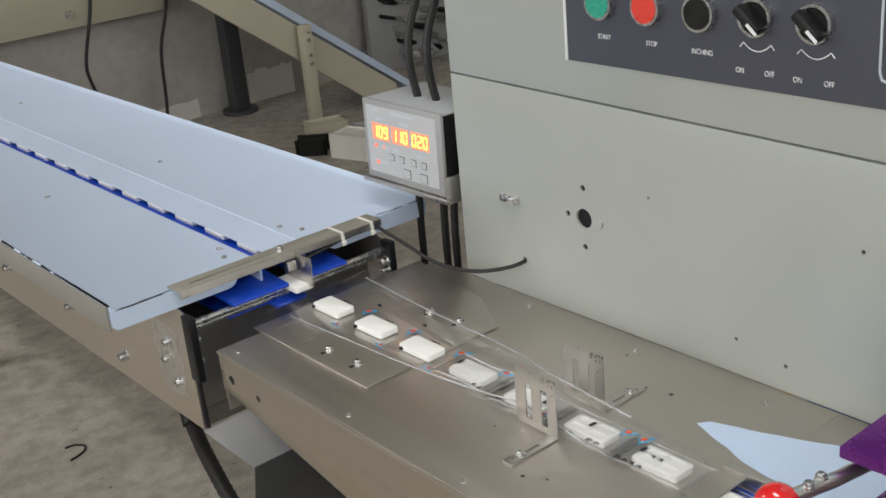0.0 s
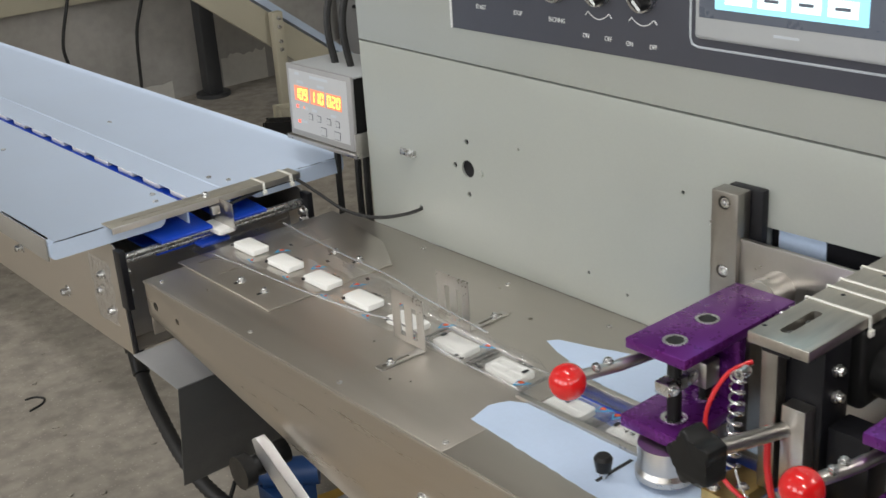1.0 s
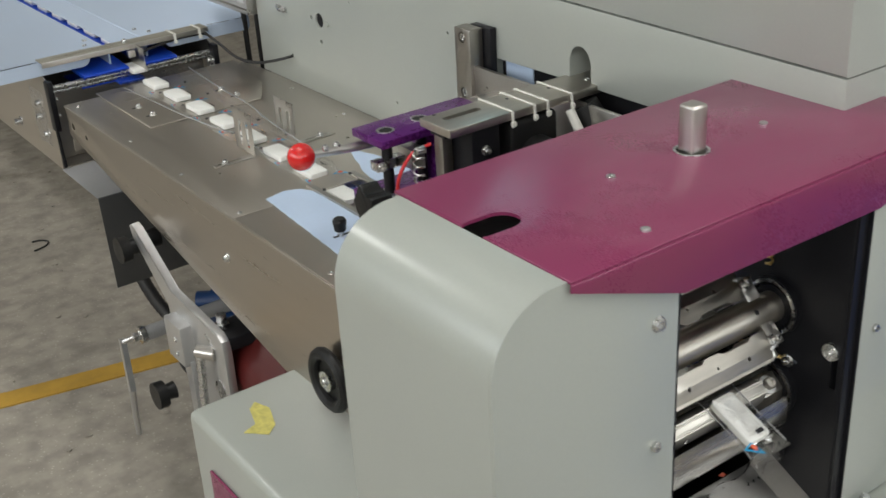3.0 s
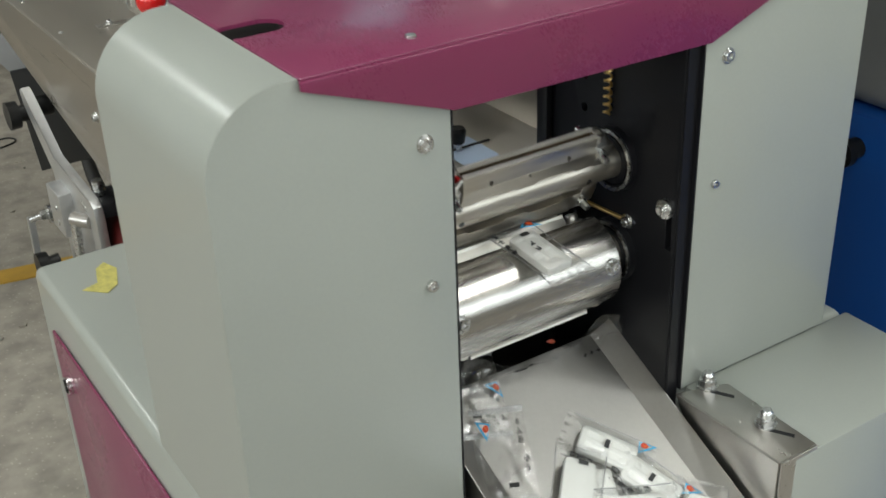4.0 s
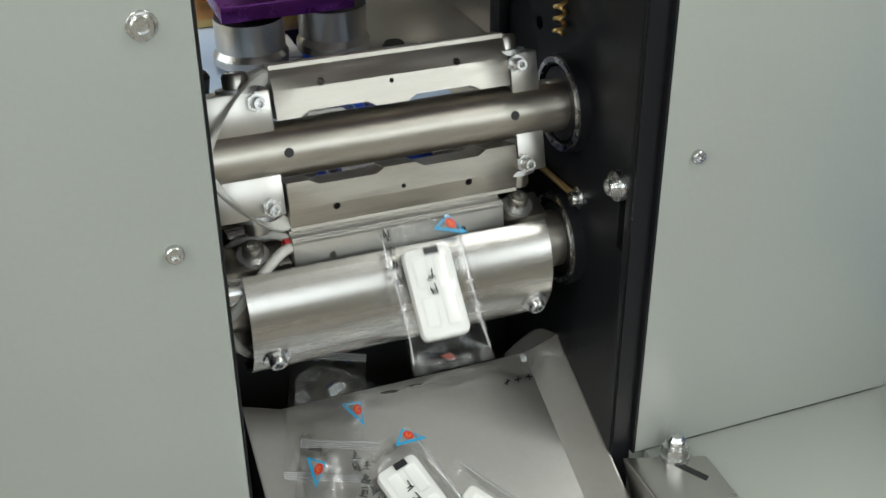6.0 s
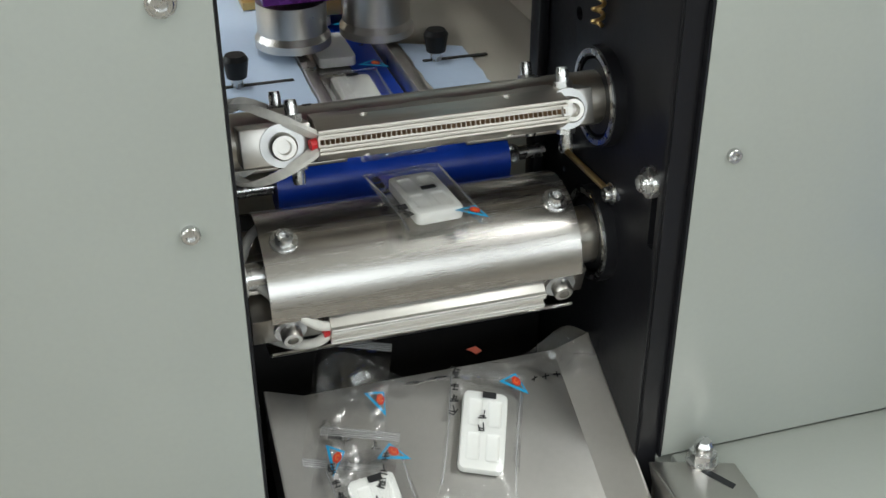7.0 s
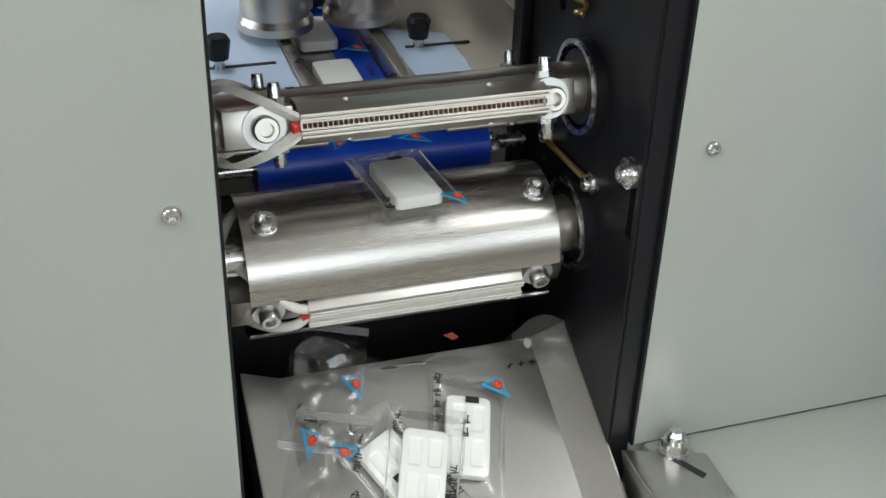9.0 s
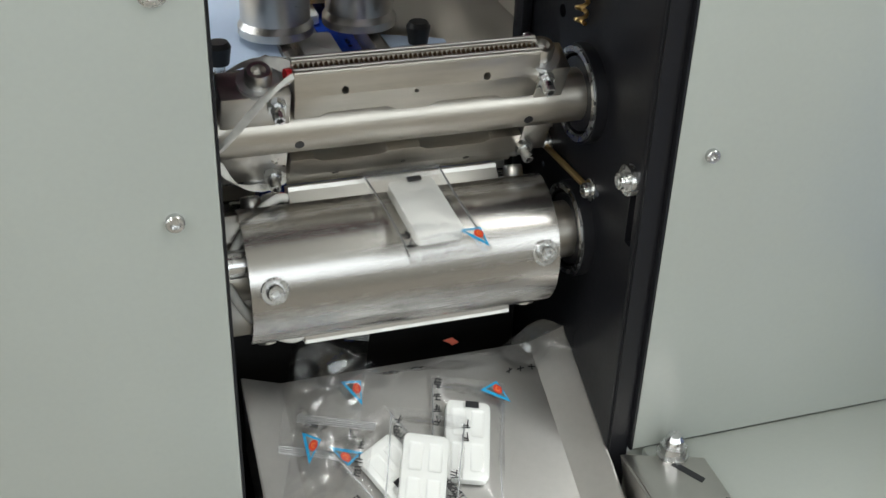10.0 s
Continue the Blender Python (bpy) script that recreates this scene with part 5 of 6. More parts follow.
part("side_plate", prism(B(), [(2.40, 5.07, 0.90), (3.52, 5.07, 0.10), (3.52, 5.07, 0.03), (2.40, 5.07, 0.80)], (0, 0.02, 0)), STEEL, bg)
post_ = part("post", box(B(), 2.905, 2.965, 4.54, 4.58, 0.0, 0.50, 0.006), CREAM, bg)
for z in (0.47, 0.43, 0.36, 0.32):
    screw(bg, (2.935, 4.54, z), (0, -1, 0), 0.010, 0.012, socket=False, name="bolt")
ob = thing("dark_post", cyl(box(B(), 2.85, 2.93, 5.15, 5.23, 0.015, 1.8, 0.004), (2.89, 5.19, 0), (2.89, 5.19, 0.02), 0.09, 24), DARKBOX, "dark steel post on a round foot", "post")
b2 = root("long_board", "cream sheet metal side of a second machine by the wall", "machine", (2.0, 5.25, 0))
part("panel", box(B(), -0.5, 2.60, 5.22, 5.27, 0.582, 1.2, 0.004), CREAM, b2)
for x in (-0.3, 1.2):
    part("leg", box(B(), x - 0.03, x + 0.03, 5.225, 5.265, 0, 0.582), BLACK, b2)
screw(b2, (2.111, 5.22, 0.647), (0, -1, 0), 0.020, 0.02, socket=False, name="bolt")
for pts in ([(2.225, 5.19, 0.98), (2.213, 5.19, 0.70), (2.140, 5.19, 0.45), (2.136, 5.19, 0.34), (2.19, 5.18, 0.16), (2.26, 5.17, 0.01)], [(2.60, 5.20, 0.98), (2.59, 5.20, 0.63), (2.52, 5.20, 0.40), (2.495, 5.19, 0.15), (2.47, 5.18, 0.01)]):
    thing("hanging_cable", tube(B(), pts, 0.0085, 8), RUBBER, "black cable hanging before the grey wall", "cable")
# whitewashed patches low on the wall
wp = random.Random(21)
for x0, x1, z1 in ((1.9, 2.72, 0.10), (3.02, 3.30, 0.17), (3.42, 3.95, 0.12)):
    top_ = [(x0 + (x1 - x0) * i / 14, 5.2985, z1 * wp.uniform(0.88, 1.02)) for i in range(15)]
    bm = prism(B(), [(x0, 5.2985, 0.0)] + top_ + [(x1, 5.2985, 0.0)], (0, 0.001, 0))
    thing("wall_patch", bm, WALLP, "whitewashed patch low on the stained grey wall", "wall patch", kind="structure")
v = root("valve_block", "cluster of metal valves and fittings on a far machine", "valves", (4.0, 5.2, 0))
part("plate", box(B(), 3.76, 4.7, 5.20, 5.24, 0.0, 1.2, 0.004), GREYBOX, v)
rv = random.Random(3)
for i in range(34):
    x, z = 3.84 + rv.uniform(0, 0.46), 0.06 + rv.uniform(0, 0.40)
    d, rad = 5.12 - rv.uniform(0, 0.05), rv.uniform(0.010, 0.024)
    bm = cyl(B(), (x, 5.20, z), (x, d, z), rad, 6 if i % 4 == 0 else 14)
    cyl(bm, (x, d, z), (x, d - 0.02, z), rad * 0.6, 10)
    part("fitting", bm, (CHROME, ALU, PLASTIC)[i % 3], v)
rj = random.Random(5)
jb = root("junk_pile", "white and dark machine parts lying on the floor", "machine parts", (2.9, 4.1, 0))
for i, (x, y, s) in enumerate(((2.80, 4.05, 0.09), (2.93, 4.15, 0.07), (2.70, 4.25, 0.06), (2.85, 4.35, 0.08))):
    m = Matrix.Translation((x, y, s * 0.5)) @ Matrix.Rotation(rj.uniform(0, 3), 4, "Z")
    part("block", box(B(), -s, s, -s * 0.7, s * 0.7, -s * 0.5, s * 0.6, 0.01, 2, m), (TIE, GREYBOX, PLASTIC, CREAM)[i], jb)
bs = root("blue_machine", "blue painted machine casing beyond the base cabinet", "machine", (1.7, 0.2, 0))
part("casing", box(B(), 1.42, 2.2, -0.9, 0.9, 0.0, 0.775, 0.006), BLUESHEET, bs)
part("upper_casing", box(B(), 1.435, 2.2, -0.9, 0.9, 0.776, 1.0, 0.03, 4), GREYBOX, bs, "light grey rounded upper casing")
part("knob", cyl(cyl(B(), (1.398, 0.04, 0.73), (1.42, 0.04, 0.73), 0.014, 20), (1.385, 0.04, 0.73), (1.398, 0.04, 0.73), 0.020, 20), PLASTIC, bs)
ds = root("dark_rack", "dark steel rack behind the packing machine", "rack", (2.2, 1.6, 0))
for z in (0.5, 1.0, 1.35):
    part("shelf", box(B(), 1.9, 2.6, 1.2, 2.2, z, z + 0.03, 0.003), BLACK, ds)
for x in (1.92, 2.58):
    for y in (1.22, 2.18):
        part("upright", box(B(), x - 0.02, x + 0.02, y - 0.02, y + 0.02, 0, 1.6), GREYBOX, ds)
fl = random.Random(11)
bm = tube(B(), [(0.845, 2.67, 0.002), (0.87, 2.665, 0.002), (0.885, 2.64, 0.002), (0.87, 2.615, 0.002), (0.83, 2.60, 0.002)], 0.003, 6)
thing("wire_scrap", bm, RUBBER, "curled scrap of wire on the floor", "scrap")
bm = B()
for i in range(260):
    x, y, s = fl.uniform(-0.8, 2.6), fl.uniform(1.1, 4.4), fl.uniform(0.004, 0.014)
    pts = [(x + s * math.cos(a) * fl.uniform(0.5, 1), y + s * math.sin(a) * fl.uniform(0.5, 1), 0.0005) for a in np.linspace(0, 2 * math.pi, 6, endpoint=False)]
    prism(bm, pts, (0, 0, 0.003))
thing("floor_debris", bm, CONCRETE, "small chips and dirt on the concrete floor", "debris", kind="stuff")

# ---- sealing jaws ----
def jaw_rotor(name, label, shell, x0, x1, bolts):
    r = root(name, label, "sealing jaw")
    steel = PALEJAW if shell else JAW
    mid = (x0 + x1) / 2
    for s in (-1, 1):
        bm = prism(B(), [(x0, s * 0.018, -0.0128), (x0, s * 0.034, -0.0118), (x0, s * 0.0455, -0.0066), (x0, s * 0.0455, 0.0066), (x0, s * 0.034, 0.0118), (x0, s * 0.018, 0.0128)], (x1 - x0, 0, 0), 0.0005)
        j = part("jaw", bm, steel, r, "ground steel heat sealing jaw")
        cut = B()
        for x in (mid - 0.043, mid + 0.039):
            cyl(cut, (x, s * 0.036, 0.02), (x, s * 0.036, -0.02), 0.0022, 12)
        cyl(cut, (mid - 0.002, s * 0.031, 0.02), (mid - 0.002, s * 0.031, -0.02), 0.0014, 10)
        for x in (mid - 0.035, mid + 0.029):
            pts = [(x - 0.022, 0.010), (x - 0.022, 0.0185), (x - 0.017, 0.0212), (x + 0.017, 0.0212), (x + 0.022, 0.0185), (x + 0.022, 0.010)]
            prism(cut, [(px, s * py, -0.03) for px, py in pts], (0, 0, 0.06))
        bore(j, cut)
        for z in (-0.0058, -0.0034, 0.0034, 0.0058):
            part("ridge", box(B(), x0, x1, min(s * 0.045, s * 0.0484), max(s * 0.045, s * 0.0478), z - 0.0008, z + 0.0008, 0.0003, 1), steel, j)
        if not shell:
            bm = B()
            for i in range(int((x1 - x0) / 0.0028)):
                x = x0 + 0.001 + i * 0.0028
                prism(bm, [(x, s * 0.0452, -0.0013), (x + 0.0014, s * 0.0476, -0.0013), (x + 0.0028, s * 0.0452, -0.0013)], (0, 0, 0.0026))
            part("knife_teeth", bm, KNURL, j, "toothed cutting edge")
        half = 0.0105
        for a, b in ((bolts[0] - 0.022, x0 - 0.0015), (x1 + 0.0015, bolts[1] + 0.0165)):
            part("end_block", box(B(), a, b, min(s * 0.012, s * 0.036), max(s * 0.012, s * 0.036), -half, half, 0.001), BLOCK if shell else GUIDE, r)
        for x in bolts:
            part("washer", cyl(B(), (x, s * 0.035, 0), (x, s * 0.0380, 0), 0.0096 if shell else 0.0118, 28), ALU, r)
            screw(r, (x, s * 0.0380, 0), (0, s, 0), 0.0062 if shell else 0.0074, 0.0070 if shell else 0.0085, name="cap_screw", mat=GUIDE)
            if not shell:
                for sz in (-1, 1):
                    at = (x + 0.001 * (1 if x > 0 else 8), s * 0.030)
                    screw(r, (*at, sz * half), (0, 0, sz), 0.0036, 0.0125, name="set_screw")
                    part("lock_nut", cyl(B(), (*at, sz * half), (*at, sz * (half + 0.0045)), 0.0056, 6), CHROME, r)
        for sz in (-1, 1):
            pts = [(x0 + 0.001, s * 0.041, sz * 0.003), (x0 - 0.008, s * 0.0425, sz * 0.0085), (x0 - 0.022, s * 0.0345, sz * 0.0165), (x0 - 0.035, s * 0.020, sz * 0.0215), (x0 - 0.043, s * 0.004, sz * 0.0185)]
            path = smooth_path(pts, 5)
            bm = strip(B(), path, (0.0034, s * 0.0030, 0), (0, -s * 0.0008, sz * 0.0013)) if not shell else tube(B(), pts, 0.0030, 10)
            part("heater_sleeve", bm, CLOTH, r, "flat woven heater wire sleeve", angle=60)
        part("wire_end", tube(B(), [(x0 + 0.003, s * 0.041, 0.0), (x0 - 0.004, s * 0.0425, 0.001)], 0.0030, 8, 1, False), REDWIRE, r)
        if shell:
            prof = [(-s * 0.0438 * math.cos(a), s * 0.0438 * math.sin(a)) for a in np.linspace(radians(17.5), radians(155), 40)]
            prof += [(-s * 0.0424 * math.cos(a), s * 0.0424 * math.sin(a)) for a in np.linspace(radians(155), radians(17.5), 40)]
            part("shell", prism(B(), [(-0.0985, y, z) for y, z in prof], (0.189, 0, 0)), SHELL, r, "curved bright steel shell")
            a = radians(81.5)
            for x in (-0.085, 0.0805):
                n = Vector((0, -s * math.cos(a), s * math.sin(a)))
                screw(r, Vector((x, 0, 0)) + n * 0.0438, n, 0.0052, 0.0060, washer=0.0082, name="cap_screw")
    part("axle", cyl(B(), (-0.111, 0, 0), (0.115, 0, 0), 0.0185 if shell else 0.0162, 36), JAW, r, "round steel shaft")
    if not shell:
        for x in (-0.060, 0.078):
            for sz in (-1, 1):
                part("set_hole", cyl(B(), (x, 0, sz * 0.0150), (x, 0, sz * 0.0164), 0.0028, 16), INK, r)
    return r


upper_jaw = jaw_rotor("upper_jaw", "upper rotating sealing jaw of ground steel", False, -0.0635, 0.0785, (-0.0815, 0.0815))
lower_jaw = jaw_rotor("lower_jaw", "lower rotating sealing jaw under curved steel shells", True, -0.0655, 0.0668, (-0.0875, 0.0800))

# ---- products ----
def tray_mesh(bm, w=0.0290, l=0.0545, h=0.0078):
    vs = bmesh.ops.create_cube(bm, size=1.0)["verts"]
    for v_ in vs:
        v_.co = Vector((v_.co.x * w, v_.co.y * l, v_.co.z * h))
    up = [e for e in bm.edges if abs(e.verts[0].co.z - e.verts[1].co.z) > h * 0.5]
    bmesh.ops.bevel(bm, geom=up, offset=0.0042, segments=4, profile=0.5, affect="EDGES")
    flat = [e for e in bm.edges if abs(e.verts[0].co.z - e.verts[1].co.z) < 1e-6]
    bmesh.ops.bevel(bm, geom=flat, offset=0.0011, segments=2, profile=0.5, affect="EDGES")
    return bm


def hollow(ob):
    cut = B()
    for x in (-0.0063, 0.0063):
        for y in (-0.0118, 0.0118):
            c = B()
            box(c, x - 0.0051, x + 0.0051, y - 0.0102, y + 0.0102, 0.0029, 0.012, 0.0026, 4)
            me = bpy.data.meshes.new("c")
            c.to_mesh(me)
            c.free()
            cut.from_mesh(me)
    bore(ob, cut)


def emblem(r, x, y, z, turn=0, size=1.0, name="emblem"):
    """A triangular outline with a red disc in it, printed on film."""
    m = Matrix.Translation((x, y, z)) @ Matrix.Rotation(radians(turn), 4, "Z") @ Matrix.Scale(0.86 * size, 4)
    out, inn = [(-0.0080, 0.0095), (0.0072, 0.0085), (0.0052, -0.0115)], [(-0.0046, 0.0078), (0.0060, 0.0071), (0.0047, -0.0070)]
    bm = B()
    for i in range(3):
        k = (i + 1) % 3
        prism(bm, [m @ Vector((*p, 0)) for p in (out[i], out[k], inn[k], inn[i])], (0, 0, 0.0003))
    e = part(name, bm, CYAN, r, "blue triangular emblem outline")
    pts = [m @ Vector((0.0034 + 0.0031 * math.cos(a), 0.0026 + 0.0042 * math.sin(a), 0.0001)) for a in np.linspace(0, 2 * math.pi, 18, endpoint=False)]
    part("emblem_disc", prism(B(), pts, (0, 0, 0.0004)), RED, e, "red emblem disc")
    arc_ = [m @ Vector((0.0035 + 0.0013 * math.cos(a), 0.0026 + 0.0018 * math.sin(a), 0.0006)) for a in np.linspace(0.7, 5.6, 9)]
    part("emblem_stroke", tube(B(), arc_, 0.00035, 5, 1, False), ORANGE, e)
    return e


def characters(r, x, y, z, count, seed, size=1.0, turn=0):
    """A column of unreadable black characters, each a knot of short bars."""
    rr = random.Random(seed)
    for i in range(count):
        m = Matrix.Translation((x, y - i * 0.0074 * size, z)) @ Matrix.Rotation(radians(turn + rr.uniform(-8, 8)), 4, "Z") @ Matrix.Scale(size, 4)
        bm = B()
        for k in range(rr.randint(2, 4)):
            q, w = -0.0024 + k * 0.0016 + rr.uniform(-0.0003, 0.0003), rr.uniform(0.0010, 0.0026)
            box(bm, -w, w + rr.uniform(-0.0006, 0.0003), q - 0.00032, q + 0.00032, 0, 0.0003, 0, 1, m @ Matrix.Rotation(rr.uniform(-0.2, 0.2), 4, "Z"))
        for k in range(rr.randint(1, 3)):
            q = rr.uniform(-0.0018, 0.0018)
            box(bm, q - 0.00032, q + 0.00032, rr.uniform(-0.0030, -0.0012), rr.uniform(0.0012, 0.0030), 0.00005, 0.00035, 0, 1, m @ Matrix.Rotation(rr.uniform(-0.5, 0.5), 4, "Z"))
        part("lettering", bm, INK, r, "unreadable black characters")


def eye_mark(r, x, y, z, turn=0):
    m = Matrix.Translation((x, y, z)) @ Matrix.Rotation(radians(turn), 4, "Z")
    part("eye_mark", box(B(), -0.0044, 0.0044, -0.0022, 0.0022, 0, 0.0003, 0, 1, m), INK, r, "black eye mark")


def pillow(bm, w=0.0248, l=0.0445, h=0.0052, seed=1, flat=False):
    rr = random.Random(seed)
    nu, nv = 18, 34
    folds = [(rr.uniform(-1, 1), rr.uniform(-1, 1), rr.uniform(0, 3.14), rr.uniform(4, 9)) for _ in range(7)]
    for sgn in (1, -1):
        g_ = []
        for j in range(nv + 1):
            v_ = -1 + 2 * j / nv
            row = []
            for i in range(nu + 1):
                u_ = -1 + 2 * i / nu
                env = max(0, 1 - abs(u_) ** 3.0) * max(0.0, 1 - (abs(v_) / 0.90) ** 5)
                rim = min(1, max(abs(u_) * 1.4 - 0.55, abs(v_) * 2.2 - 1.1, 0)) if not flat else 0.9
                crease = sum(max(0, 1 - 5 * abs((u_ - a) * math.cos(d) + (v_ - b) * math.sin(d) * 1.6)) for a, b, d, f in folds)
                z = sgn * (h * env * (0.25 if flat else 1) + 0.0001) + (0.0011 if not flat else 0.0026) * crease * rim * env * (0.3 + abs(v_))
                if abs(v_) > 0.88:
                    z += 0.0006 * math.sin(u_ * 40)
                row.append(bm.verts.new((u_ * w * (1 - 0.06 * env), v_ * l, z)))
            g_.append(row)
        for j in range(nv):
            for i in range(nu):
                f = (g_[j][i], g_[j][i + 1], g_[j + 1][i + 1], g_[j + 1][i])
                bm.faces.new(f if sgn > 0 else f[::-1])
    return bm


def make_pack(label, eye, marks, letters, empty=False, seed=1, turned_tray=False):
    """A film bag with crimped ends; marks are emblems (x, y, turn), letters columns (x, y, count)."""
    r = root("wrapped_pack" if not empty else "empty_bag", label, "wrapped pack" if not empty else "film bag", group="" if empty else "wrapped packs")
    if not empty:
        t = part("tray", tray_mesh(B()), WHITE, r, "white moulded plastic tray")
        if not turned_tray:
            hollow(t)
    part("bag", pillow(B(), seed=seed, flat=empty), CRUMPLED if empty else BAG, r, "clear film bag", angle=60)
    for e in (-1, 1):
        bm = B()
        for q in (0.895, 0.925, 0.955, 0.985):
            box(bm, -0.0248, 0.0248, e * q * 0.0445 - 0.00025, e * q * 0.0445 + 0.00025, -0.0004, 0.0008)
        for i in range(31):
            x = -0.0248 + i * 0.0016
            prism(bm, [(x, e * 0.0445, 0), (x + 0.0008, e * 0.0455, 0), (x + 0.0016, e * 0.0445, 0)], (0, 0, 0.0003))
        part("crimp", bm, EDGE if empty else BAG, r, "ribbed crimped bag end")
    if not empty:
        for e in (-1, 1):
            part("fold", tube(B(), [(e * 0.0236, -0.039, 0.0008), (e * 0.0224, -0.020, 0.0014), (e * 0.0226, 0.012, 0.0013), (e * 0.0238, 0.039, 0.0006)], 0.00055, 6, 4), EDGE, r, "shiny folded bag side")
    z = 0.0054 if not empty else 0.0030
    eye_mark(r, *eye, z)
    for x, y, turn in marks:
        emblem(r, x, y, z if abs(x) < 0.015 else z - 0.003, turn)
    for i, (x, y, n) in enumerate(letters):
        characters(r, x, y, z if abs(x) < 0.015 else z - 0.003, n, seed * 10 + i, 1.2)
    return r


open_tray = root("product_tray", "small white moulded product tray lying face down", "product tray", group="product trays")
part("tray", tray_mesh(B()), WHITE, open_tray)
# the print falls differently on each bag
PACK_A = make_pack("clear film pack holding a white tray, mark at its end", (0.002, 0.0242), [(0.0180, -0.0340, 0)], [(-0.0195, -0.022, 2)], seed=1, turned_tray=True)
PACK_B = make_pack("clear film pack holding a white tray, mark in its middle", (0.003, 0.002), [(0.0165, -0.0345, 10)], [(-0.0205, 0.030, 3), (-0.018, -0.012, 2)], seed=2)
PACK_C = make_pack("clear film pack holding a white tray, emblem near a corner", (0.004, -0.021), [(-0.0150, -0.0350, 20)], [(0.0185, 0.004, 3), (-0.019, 0.036, 2)], seed=3)
PACK_D = make_pack("clear film pack holding a white tray with printed column", (0.002, 0.0242), [(0.0185, 0.0350, 40)], [(-0.0205, 0.0385, 4), (-0.002, 0.010, 2)], seed=4)
spare = make_pack("empty crumpled clear film bag with printed emblem", (0.004, -0.030), [(-0.0150, 0.024, -10)], [(0.018, 0.030, 3), (0.020, -0.006, 2)], empty=True, seed=7)
web_print = root("film_print", "printed eye mark and emblem on the running film", "film print", group="film prints")
eye_mark(web_print, -0.0275, 0.004, 0.0135, 60)
eye_mark(web_print, 0.0300, 0.030, 0.0130, 70)
emblem(web_print, 0.0240, -0.045, 0.0012, 30, 1.1)
emblem(web_print, -0.0270, -0.040, 0.0015, -40, 0.8)
characters(web_print, 0.024, 0.012, 0.0012, 3, 31, 0.9)

PITCH, CXP = 0.090, 0.754
TRAYS = [copy_thing(open_tray, pose(CXP, 1.253 - PITCH * k, 0.88)) for k in range(2, -13, -1)] + [open_tray]
TRAY_K = list(range(2, -13, -1)) + [3]
PACK_K = list(range(4, 16))
KIND = {4: PACK_A, 5: PACK_C, 6: PACK_B, 7: PACK_D}
PACKS = [KIND[k] if k in KIND else copy_thing((PACK_D, PACK_B, PACK_C, PACK_A)[k % 4], pose(CXP, 1.253 - PITCH * k, 0.88)) for k in PACK_K]
PRINT_K = list(range(3, -13, -1))
PRINTS = [web_print] + [copy_thing(web_print, pose(CXP, 1.253 - PITCH * k, 0.88)) for k in PRINT_K[1:]]

LIE = -math.degrees(math.atan(-SL))


def lying(x, y, yaw, lift=0.006, tip=0.0, side=0.0):
    """A pose flat on the chute."""
    return pose(x, y, cz(y) + lift) @ pose(0, 0, 0, LIE) @ pose(0, 0, 0, 0, 0, yaw) @ pose(0, 0, 0, tip, side, 0)


# bags that lie in the chute from the start
spare.matrix_basis = lying(0.688, -0.182, -22, 0.012, 6, -10)
flat_bag = make_pack("flat empty clear film bag over the chute edge", (-0.006, -0.024), [(0.0180, 0.002, 15)], [(0.020, -0.026, 1)], empty=True, seed=12)
flat_bag.matrix_basis = lying(0.702, -0.121, -18, 0.006, 3)
low_bag = copy_thing(spare, lying(0.700, -0.255, 70, 0.010, 0, 8))
for kind_, x, y, yaw, lift in ((PACK_A, 0.731, -0.232, -42, 0.012), (PACK_B, 0.800, -0.252, 25, 0.007), (PACK_C, 0.770, -0.270, 70, 0.012), (PACK_D, 0.715, -0.285, 10, 0.007), (PACK_B, 0.82, -0.30, -40, 0.007)):
    copy_thing(kind_, lying(x, y, yaw, lift))

# ---- film web ----
def film_web():
    bm = B()
    rr = random.Random(2)
    ys = np.linspace(1.235, 0.80, 34)
    us = np.linspace(-1, 1, 29)
    g_ = []
    for y in ys:
        f = min(1, max(0, (1.235 - y) / 0.42))
        f = f * f * (3 - 2 * f)
        row = []
        for u_ in us:
            flat_x = CXP + (0.014 * (1 - f)) + u_ * (0.070 + 0.030 * (1 - f) * (1 if u_ > 0 else 0.25))
            # folded: base, side, top
            a = abs(u_)
            sg_ = 1 if u_ >= 0 else -1
            if a < 0.42:
                fx, fz = sg_ * a / 0.42 * 0.031, 0.0
            elif a < 0.72:
                fx, fz = sg_ * 0.0325, (a - 0.42) / 0.30 * 0.024
            else:
                fx, fz = sg_ * (0.0325 - (a - 0.72) / 0.28 * 0.030), 0.024 + 0.004 * (a - 0.72)
            x = flat_x * (1 - f) + (CXP + fx) * f
            z = 0.8787 + fz * f + 0.010 * max(0, a - 0.75) * (1 - f) * (1 if u_ > 0 else 0.3) + rr.uniform(0, 0.0008) * (0.3 + f)
            row.append(bm.verts.new((x, y, z)))
        g_.append(row)
    for j in range(len(ys) - 1):
        for i in range(len(us) - 1):
            bm.faces.new((g_[j][i], g_[j][i + 1], g_[j + 1][i + 1], g_[j + 1][i]))
    return bm


web = root("film_web", "clear wrapping film folding round the trays on the table", "wrapping film", (CXP, 1.0, 0.879))
part("sheet", film_web(), FILM, web, angle=60)
part("rolled_edge", tube(B(), [(0.838, 1.205, 0.8835), (0.826, 1.12, 0.888), (0.808, 1.00, 0.896), (0.795, 0.88, 0.903), (0.779, 0.79, 0.905), (0.775, 0.68, 0.899)], 0.0013, 8), EDGE, web, "rolled shiny film edge")
